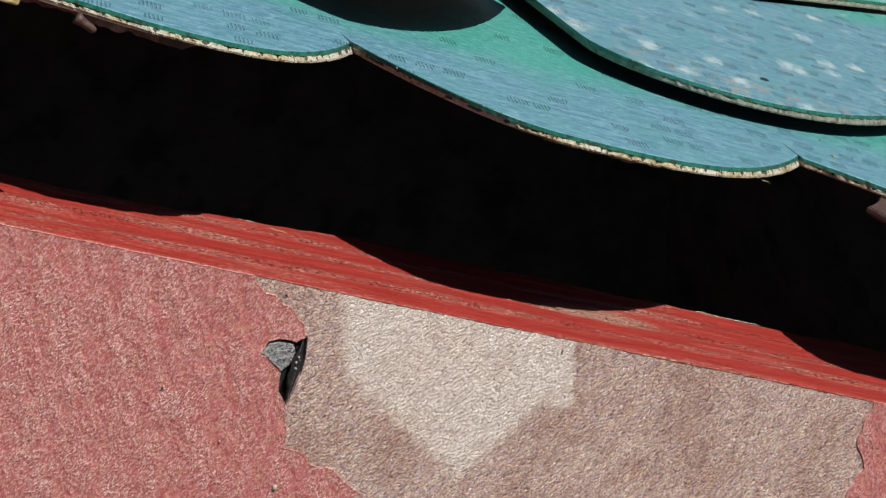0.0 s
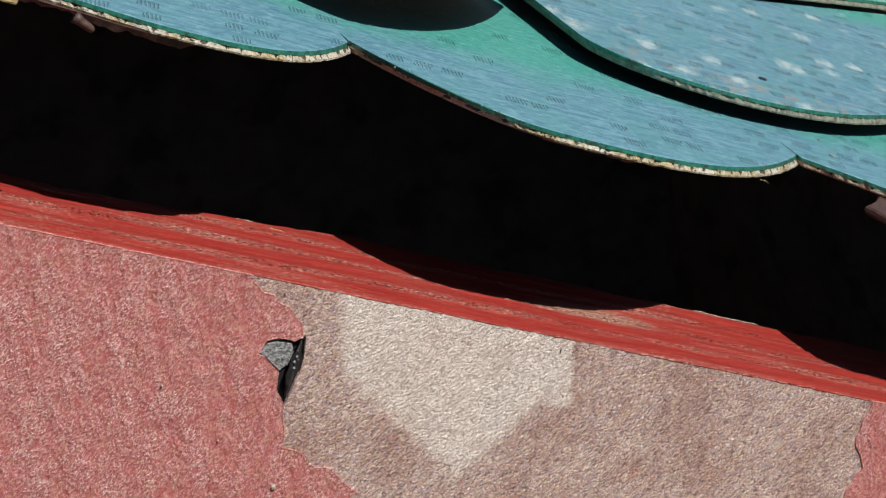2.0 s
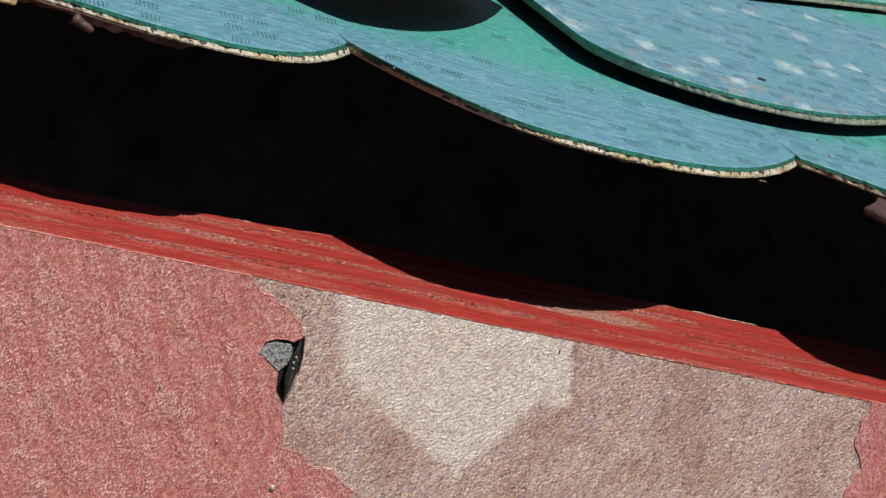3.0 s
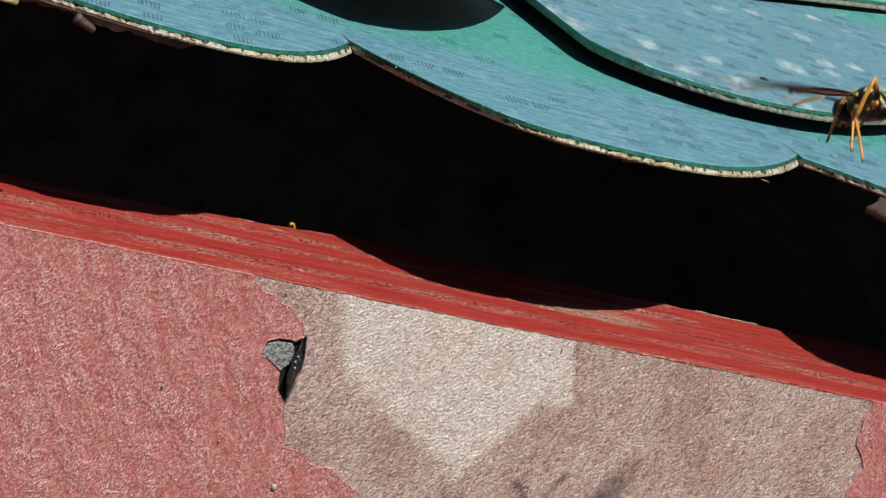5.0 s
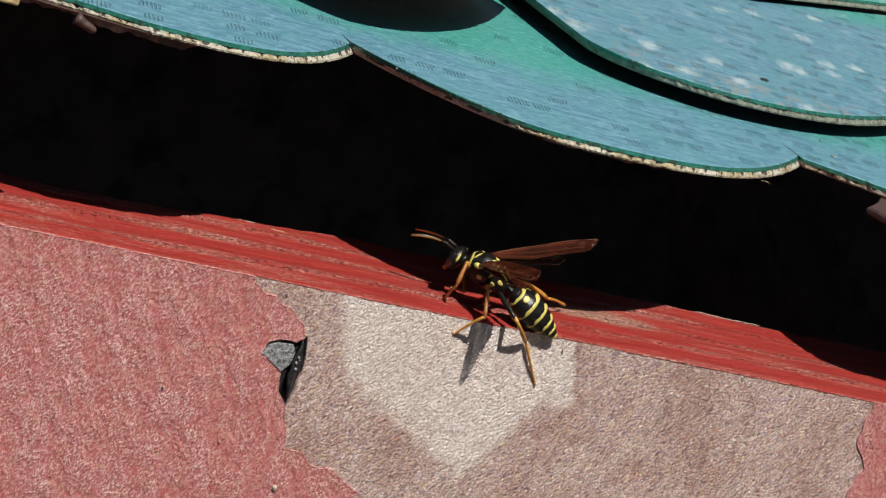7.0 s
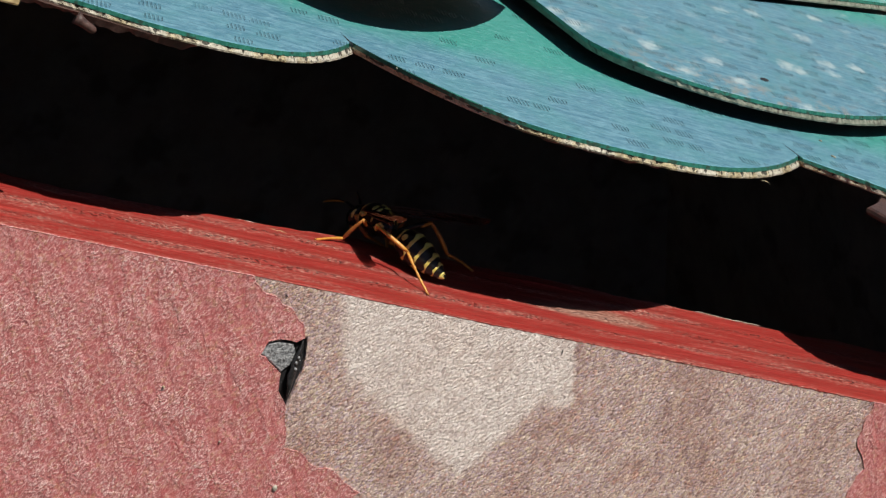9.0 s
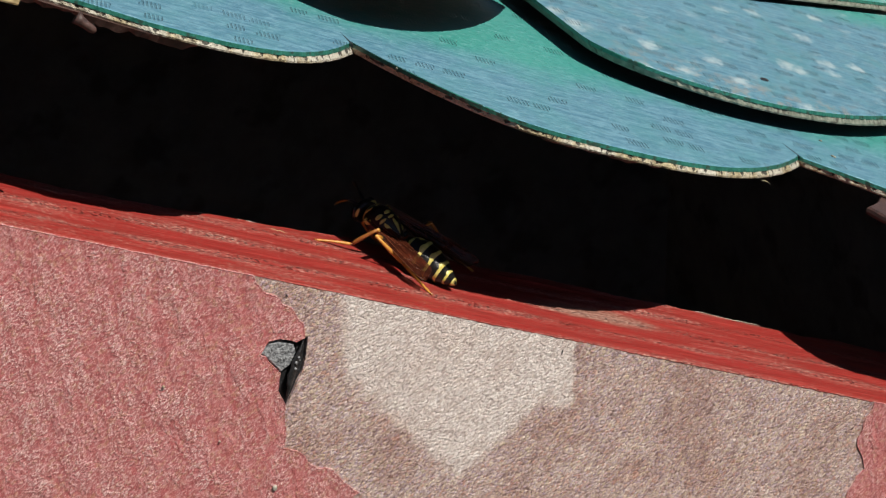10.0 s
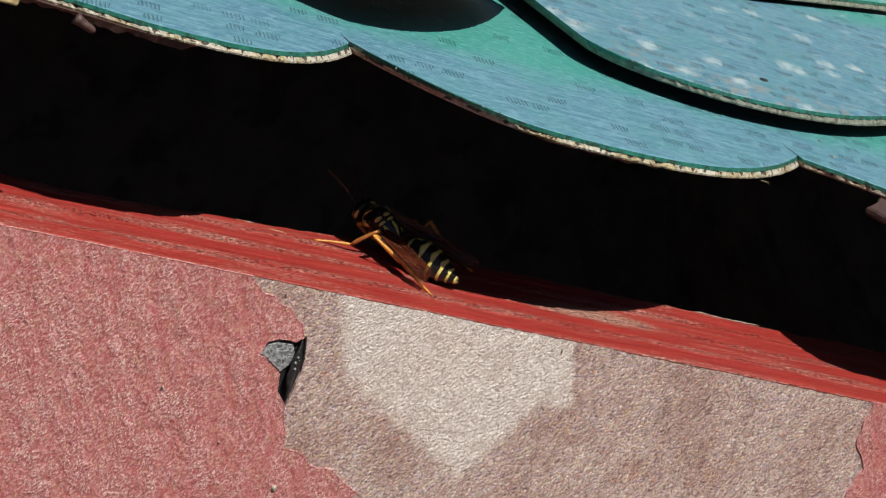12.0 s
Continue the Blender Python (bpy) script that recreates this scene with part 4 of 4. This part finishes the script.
LEG_PARTS = {}
for s, word in ((1, "right"), (-1, "left")):
    for pair, (f, t, a) in LEGS.items():
        femur = segment("femur", f, [0.22, 0.31, 0.35, 0.33, 0.29, 0.25, 0.20], BLACK, wasp, "dark femur")
        tip = part("knee", tube([(0, 0, -f * 0.70), (0, 0, -f * 0.82), (0, 0, -f * 0.95), (0, 0, -f * 1.03)], [0.28, 0.29, 0.26, 0.16], 9), ORANGE, femur, "orange knee", True)
        tibia = segment("tibia", t, [0.15, 0.20, 0.22, 0.25, 0.26, 0.25, 0.18], ORANGE if pair == "hind" else RUST, wasp, "orange-yellow tibia")
        part("spur", tube([(0.15, 0, -t * 0.93), (0.3, 0.1, -t * 1.1)], [0.06, 0.02], 5), RUST, tibia, "", True)
        tarsus = segment("tarsus", a, [0.15, 0.18, 0.19, 0.20, 0.13, 0.19, 0.12, 0.18, 0.12, 0.17, 0.12, 0.17, 0.12, 0.15], ORANGE, wasp, "orange-yellow jointed foot")
        part("claw", tube([(0.05, 0, -a * 0.96), (0.15, 0.05, -a), (0.3, 0.1, -a * 0.985)], [0.15, 0.14, 0.05], 6), RUST, tarsus, "", True)
        LEG_PARTS[word, pair] = (femur, tibia, tarsus)

# the foot of another wasp that sits in the dark gap reaches over the board's back edge for a while
pts = [(0, 0, -3.0), (0.02, 0, -1.2), (0.0, 0, -0.3), (-0.12, -0.05, 0.25), (-0.42, -0.12, 0.38), (-0.62, -0.16, 0.18)]
other = tagged(new("wasp"), "another wasp hidden in the gap, one orange foot showing", "wasp")
part("tarsus", tube(pts, [0.14, 0.15, 0.18, 0.22, 0.2, 0.1]), ORANGE, other, "", True)

# ---- what moves ----
BODY = [
    (0, pose(150.00, -260.00, 120.00, 0.0, 0.0, 20.0)),
    (3.2, pose(140.00, -240.00, 125.00, 0.0, 0.0, 20.0)),
    (4.5, pose(60.00, -100.00, 95.00, 0.0, 0.0, 12.0)),
    (4.8, pose(22.84, -41.73, 54.51, -18.4, 12.8, 2.7)),
    (4.9, pose(25.45, -39.75, 47.57, -18.9, 13.8, -1.1)),
    (5, pose(30.88, -37.61, 33.83, -20.1, 12.4, 4.1)),
    (5.1, pose(24.87, -27.65, 26.75, -19.5, 11.1, 8.5)),
    (5.2, pose(14.34, -10.64, 20.46, -14.6, 12.4, -3.8)),
    (5.3, pose(13.20, 3.18, 0.82, -0.9, 1.8, -2.7)),
    (5.4, pose(14.98, 5.76, -0.20, 11.3, 5.3, -18.4)),
    (5.5, pose(15.20, 5.30, 0.07, 13.4, 6.5, -13.7)),
    (5.6, pose(14.75, 4.62, 0.00, 15.4, 2.0, -5.2)),
    (5.8, pose(13.73, 3.58, 0.17, 28.5, -2.4, 15.6)),
    (6, pose(11.75, 4.04, 0.37, 28.1, -3.5, 35.5)),
    (6.2, pose(9.92, 4.08, 1.27, 24.3, 3.4, 41.7)),
    (6.4, pose(8.42, 3.79, 1.12, 22.0, 6.7, 49.8)),
    (6.6, pose(8.23, 3.75, 1.11, 22.4, 6.8, 49.7)),
    (6.8, pose(7.76, 4.12, 1.52, 20.1, 7.6, 39.1)),
    (7, pose(7.22, 3.81, 2.10, 22.2, 4.1, 41.6)),
    (7.2, pose(6.57, 3.72, 2.24, 24.4, 3.6, 42.1)),
    (7.6, pose(5.03, 6.98, 2.53, 19.8, 5.0, 35.8)),
    (8, pose(2.96, 12.26, 3.44, 10.9, 5.9, 23.6)),
    (8.4, pose(1.11, 16.81, 3.87, -1.1, 5.7, 12.6)),
    (8.8, pose(0.45, 19.00, 3.66, -9.5, 5.8, 7.3)),
    (9, pose(0.42, 18.30, 3.65, -6.8, 4.5, 8.7)),
    (9.1, pose(0.45, 18.10, 3.75, -4.4, 1.0, 8.0)),
    (9.4, pose(0.60, 17.30, 4.10, 6.5, -12.0, 5.5)),
    (9.5, pose(0.61, 17.25, 4.20, 8.5, -16.3, 4.7)),
    (9.7, pose(0.50, 17.00, 4.10, 9.5, -17.0, 6.0)),
    (10, pose(0.25, 16.57, 3.97, 10.9, -18.4, 8.7)),
    (10.5, pose(0.28, 16.60, 3.90, 11.5, -18.5, 9.0)),
    (11.2, pose(0.30, 16.75, 3.75, 12.3, -19.0, 8.6)),
    (12, pose(0.34, 16.82, 3.66, 12.7, -19.1, 8.5)),
]
ABDOMEN = [
    (0, 8, 0),
    (3.2, 8, 0),
    (4.5, 8, 0),
    (4.8, 2, 8),
    (4.9, 1, 12),
    (5, 2, 11),
    (5.1, 2, 9),
    (5.2, -22, 23),
    (5.3, -27, 19),
    (5.4, 18, 35),
    (5.5, 31, 31),
    (5.6, 38, 25),
    (5.8, 33, 4),
    (6, 32, -10),
    (6.2, 27, -1),
    (6.4, 20, 4),
    (6.6, 19, 7),
    (6.8, 21, 20),
    (7, 24, 19),
    (7.2, 21, 18),
    (7.6, 23, 22),
    (8, 22, 12),
    (8.4, 28, 16),
    (8.8, 36, 23),
    (9, 32, 25),
    (9.1, 30, 22),
    (9.4, 23, 10),
    (9.5, 22, 9),
    (9.7, 23, 12),
    (10, 25, 16),
    (10.5, 24, 17),
    (11.2, 23, 19),
    (12, 22, 20),
]

FEET = {
    'left_middle': [(5.3, 4.1, 5.6, -1.7), (6.25, 4.1, 5.6, -1.7), (6.4, 4.6, 0.0, -3.2), (6.5, 3.8, 0.0, -4.9), (6.6, 2.7, 0.2, -1.1), (6.7, 1.3, 0.0, -3.2), (7.2, 1.3, 0.0, -2.8), (7.6, -3.0, 0.0, 0.1), (8, -5.9, 8.9, 2.4), (8.4, -8.1, 17.0, 3.3), (12, -8.1, 17.0, 3.3)],
    'left_hind': [(5.3, 10.8, 0.0, -13.5), (5.6, 10.4, 0.0, -13.6), (6, 10.8, 0.0, -13.5), (6.2, 11.1, 0.0, -13.7), (6.85, 11.3, 0.0, -13.6), (7, 11.4, 0.0, -11.3), (7.1, 11.4, 0.0, -10.7), (7.6, 10.2, 0.0, -8.2), (8.2, -0.1, -1.2, 0.1), (8.7, -0.2, 4.8, 0.1), (8.85, -0.2, 4.8, 0.1), (9.1, 1.1, 5.3, -0.4), (12, 1.2, 5.3, -0.5)],
    'right_hind': [(5.3, 29.5, 5.8, -12.1), (5.8, 29.2, 6.0, -12.0), (5.95, 28.7, 10.1, -11.8), (6.1, 25.0, 7.2, -10.3), (6.25, 22.8, 4.6, -9.3), (6.4, 23.2, 11.3, -9.5), (7.2, 23.0, 11.2, -9.4), (7.8, 17.6, 13.7, -7.2), (8.4, 12.0, 17.7, -4.9), (12, 12.0, 17.7, -4.9)],
    'left_front': [(5.3, 13.5, 14.2, -5.5), (5.6, 11.9, 10.1, -4.9), (6, 6.5, 4.3, -2.7), (6.2, 4.2, 4.9, -1.7), (6.4, 3.3, 2.8, -1.3), (6.8, 2.9, 3.5, -1.2), (7.1, 1.8, 5.0, -0.7), (7.6, -0.5, 11.5, 0.2), (8.2, -0.3, 18.3, 0.1), (8.8, 2.2, 20.0, -0.9), (12, 2.2, 20.0, -0.9)],
}


# where knee and ankle of the legs lie
BENDS = {
    'left_hind': [(5.3, 10.6, -0.8, -3.0, 11.3, -0.3, -7.2), (6.0, 10.0, -1.0, -2.8, 11.3, -0.3, -7.2), (6.5, 8.8, -1.8, -2.6, 10.8, -0.4, -7.0), (7.0, 7.4, -2.0, -0.3, 9.8, -0.4, -4.5), (7.6, 5.5, -1.5, 0.5, 8.0, -0.5, -3.0),
                  (8.2, 0.5, 8.0, 5.0, 0.0, 4.0, 5.0), (8.8, -1.1, 12.1, 4.6, -0.2, 8.6, 3.4), (9.1, -1.3, 11.7, 4.7, 0.4, 9.6, 2.6), (9.5, -2.3, 11.2, 4.4, 0.1, 10.1, 1.8), (10, -2.7, 10.6, 4.4, 0.1, 10.5, 1.3), (12, -2.7, 10.8, 4.3, 0.1, 10.5, 1.3)],
    'right_hind': [(5.3, 20.0, 4.6, -4.4, 23.4, 6.0, -8.4), (5.8, 19.6, 4.8, -4.2, 23.2, 6.4, -8.2), (6.0, 18.3, 6.2, -3.6, 22.4, 8.0, -7.6), (6.5, 14.6, 5.9, -1.2, 18.1, 7.2, -5.7), (7.2, 13.7, 6.4, -1.4, 17.4, 7.6, -5.4), (8.2, 8.0, 14.0, 3.0, 10.0, 15.0, -1.2), (8.8, 5.8, 16.4, 3.4, 7.5, 15.5, -0.8), (12, 5.9, 16.4, 3.0, 7.5, 15.5, -0.8)],
    'left_middle': [(5.3, 10.6, 3.8, -1.2, 7.3, 3.0, -1.4), (6.0, 8.7, 1.7, 0.3, 5.3, 1.2, -0.7), (6.5, 6.5, 0.0, 1.1, 5.6, -2.8, -0.6), (7.2, 5.3, 0.5, 1.8, 3.7, -1.8, -0.3), (8.0, 0.0, 10.0, 4.2, -3.0, 9.5, 3.0), (8.8, -2.0, 17.0, 4.5, -4.6, 18.2, 2.5), (9.5, -2.4, 15.4, 4.5, -4.4, 17.3, 2.1), (10, -2.2, 14.4, 4.2, -4.7, 16.0, 2.6), (12, -2.1, 14.4, 4.2, -4.7, 16.0, 2.6)],
    'left_front': [(5.3, 13.0, 8.0, -0.5, 12.6, 11.0, -2.5), (5.6, 11.5, 6.0, 0.0, 11.0, 8.0, -2.0), (6.0, 8.3, 3.1, 0.7, 6.5, 1.5, 0.0), (6.5, 5.6, 4.2, 0.6, 4.2, 3.6, -0.5), (7.0, 4.0, 3.0, 3.4, 2.6, 3.1, 0.9), (7.6, 1.5, 8.0, 4.0, 0.5, 9.5, 2.2), (8.4, 1.0, 15.0, 5.0, 0.5, 17.0, 2.8), (12, 1.0, 15.0, 5.0, 1.0, 17.5, 2.5)],
}


def between(rows, t):
    """The values of rows at t, straight from row to row."""
    if t <= rows[0][0]:
        return rows[0][1:]
    for a, b in zip(rows, rows[1:]):
        if t <= b[0]:
            f = (t - a[0]) / (b[0] - a[0])
            return [p + (q - p) * f for p, q in zip(a[1:], b[1:])]
    return rows[-1][1:]


def aimed(origin, target, pole):
    """The pose of a limb segment from origin, its -z towards target, its x near the pole."""
    z = (origin - target).normalized()
    x = (pole - z * pole.dot(z)).normalized()
    y = z.cross(x)
    m = Matrix((x, y, z)).transposed().to_4x4()
    return Matrix.Translation(origin * MM) @ m


def leg_poses(side, pair, body, t):
    """Femur, tibia and tarsus in the wasp's space, so that the foot stands where it should."""
    f, b, a = LEGS[pair]
    s = 1 if side == "right" else -1
    hip = V(HIPS[pair])
    hip.x *= s
    airborne = t < 5.25
    name = side + "_" + pair
    if airborne:
        foot = V({"front": (1.6 * s, 4.9, -3.6), "middle": (3.2 * s, -1.2, -4.4), "hind": (2.8, -5.6, -6.3 if t > 5.15 else -7.6) if s > 0 else (-5.6, -6.2, -5.4)}[pair])
    else:
        if name in FEET:
            place = V(between(FEET[name], t))
        else:
            place = body @ V({"front": (2.4 * s, 4.6, -3), "middle": (4.6 * s, 0.6, -3)}[pair])
            place.y = min(place.y, 20.3)
            place.z = -SLOPE * place.x
        foot = body.inverted() @ place
        # a foot that holds on to the upright face is turned outward
        up = body.to_3x3().inverted() @ (V((0, -1, 0)) if place.y < 0.1 else V((0.38, 0, 0.92)))
    reach = hip - foot
    if airborne:
        ankle = foot + (reach.normalized() + V((0.3 * s, 0.2, 0.3))).normalized() * a * 0.9
        pole = V((s * 0.8, -0.6, 0.9)) if pair != "front" else V((s * 0.6, 0.9, 0.4))
    else:
        if reach.length > (f + b + a) * 0.97:
            foot = hip - reach.normalized() * (f + b + a) * 0.97
        if name in BENDS:
            row = between(BENDS[name], t)
            bent = body.inverted() @ V(row[:3])
            ankle = foot + (body.inverted() @ V(row[3:]) - foot).normalized() * a
            pole = bent - hip.lerp(ankle, 0.5)
        else:
            flat = (reach - up * reach.dot(up)).normalized()
            ankle = foot + (flat + up * 0.3).normalized() * a
            pole = V((s * 0.7, 0.5 if pair == "front" else 0.1, 1.1))
    d = ankle - hip
    if d.length > (f + b) * 0.985:
        ankle = hip + d.normalized() * (f + b) * 0.985
    if d.length < abs(f - b) + 0.4:
        ankle = hip + d.normalized() * (abs(f - b) + 0.4)
    d = ankle - hip
    n = d.length
    along = (f * f - b * b + n * n) / (2 * n)
    bend = math.sqrt(max(0.0, f * f - along * along))
    side_way = (pole - d.normalized() * pole.dot(d.normalized())).normalized()
    knee = hip + d.normalized() * along + side_way * bend
    toe = ankle + (foot - ankle).normalized() * a
    return aimed(hip, knee, side_way), aimed(knee, ankle, side_way), aimed(ankle, toe, side_way)


# how far the wings are spread and raised, left and right, in degrees
SPREAD = [(5.3, 94, 13, 105, 20), (5.4, 12, 4, 60, 0), (5.5, 10, 13, 47, 2), (5.6, 14, 18, 46, 8), (5.8, 26, 30, 44, 18), (6, 38, 40, 42, 27), (6.2, 40, 34, 36, 34), (6.5, 42, 26, 27, 41), (6.8, 30, 31, 32, 34), (7.2, 24, 33, 34, 30),
          (8.0, 20, 25, 60, 10), (8.5, 35, 40, 75, 8), (8.8, 29, 27, 66, 0), (9.0, 17, 10, 48, -6), (9.2, 12, 6, 30, -6), (9.5, 8.5, 4, 18, 0), (9.8, 6, -1, 21, -24), (10, 5, -2.5, 21, -28), (12, 4.6, -1, 21, -27)]
# how the antennae point: forward tilt and turn outward, left and right, in degrees
FEEL = [(0, -5, 28, -5, 28), (5.2, -5, 30, -5, 30), (5.4, -6, 42, 2, 22), (5.8, -4, 38, 4, 15), (6.0, -26, 16, -8, 10), (6.2, -24, 14, -4, 8), (6.5, -52, 8, -46, 8), (6.65, 0, 18, -4, 4), (6.8, 0, 18, -6, -10),
        (7.2, 2, 20, -6, -10), (8.8, 0, 6, 5, 20), (10.0, -30, 0, -14, 12), (10.5, -32, 4, -12, 12), (11.2, -30, 4, -12, 12), (11.6, 10, 4, 14, 16), (12.0, 30, -6, 16, 16)]


def motions():
    seat = V((-8.90, 20.70, 3.56)) * MM
    walk(other, [(t, pose(seat.x + 0.6 * d * MM, seat.y + 1.2 * d * MM, seat.z - 4.0 * d * MM)) for t, d in ((0, 1.0), (3.6, 1.0), (4.3, 0.1), (4.8, 0.0), (5.1, 0.0), (5.22, 0.15), (5.32, 1.0), (12.0, 1.0))])
    walk(wasp, [(t, Matrix.Translation(m.translation * (MM - 1)) @ m) for t, m in BODY])
    walk(abdomen, [(t, pose(0, -3.0 * MM, -0.5 * MM, rx, 0, rz)) for t, rx, rz in ABDOMEN])
    poses = {k: [] for k in LEG_PARTS}
    for t, m in BODY:
        for k in LEG_PARTS:
            poses[k].append((t, leg_poses(*k, m, t)))
    for k, rows in poses.items():
        for i in range(3):
            walk(LEG_PARTS[k][i], [(t, p[i]) for t, p in rows])
    # the wings beat in flight and are laid back after landing
    beat = [(0.0, 100, 20), (4.3, 100, 20)]
    n = 0
    t = 4.4
    while t < 5.26:
        swing = (0, 1, 1, 0, -1, -1)[n % 6]
        turn, lift = (58, 60) if n > 22 else (96, 12) if n > 19 else (112, 4)
        beat.append((t, turn + 34 * swing, lift + 62 * swing))
        n += 1
        t += 1 / 30
    for word, s in (("left", -1), ("right", 1)):
        for i, ob in enumerate(WINGS[word]):
            root = V((s * 1.25, 0.75 - 0.9 * i, 1.05 - 0.25 * i)) * MM
            roll = -30 if s < 0 else -12     # how the resting wing is turned about its length
            rows = list(beat)
            rows += [(r[0], r[1], r[2]) if s < 0 else (r[0], r[3], r[4]) for r in SPREAD]
            walk(ob, [(a, Matrix.Translation(root) @ pose(0, 0, 0, -b * (1 - 0.25 * i), (6 if s < 0 and a > 8 else roll) if a > 5.3 else s * 12, s * c * (1 - 0.06 * i))) for a, c, b in rows])
        root = V((s * 0.42, 4.2, 0.3)) * MM
        rows = [(r[0], r[1], r[2]) if s < 0 else (r[0], r[3], r[4]) for r in FEEL]
        walk(FEELERS[word], [(a, Matrix.Translation(root) @ pose(0, 0, 0, b, 0, -s * c)) for a, b, c in rows])


motions()
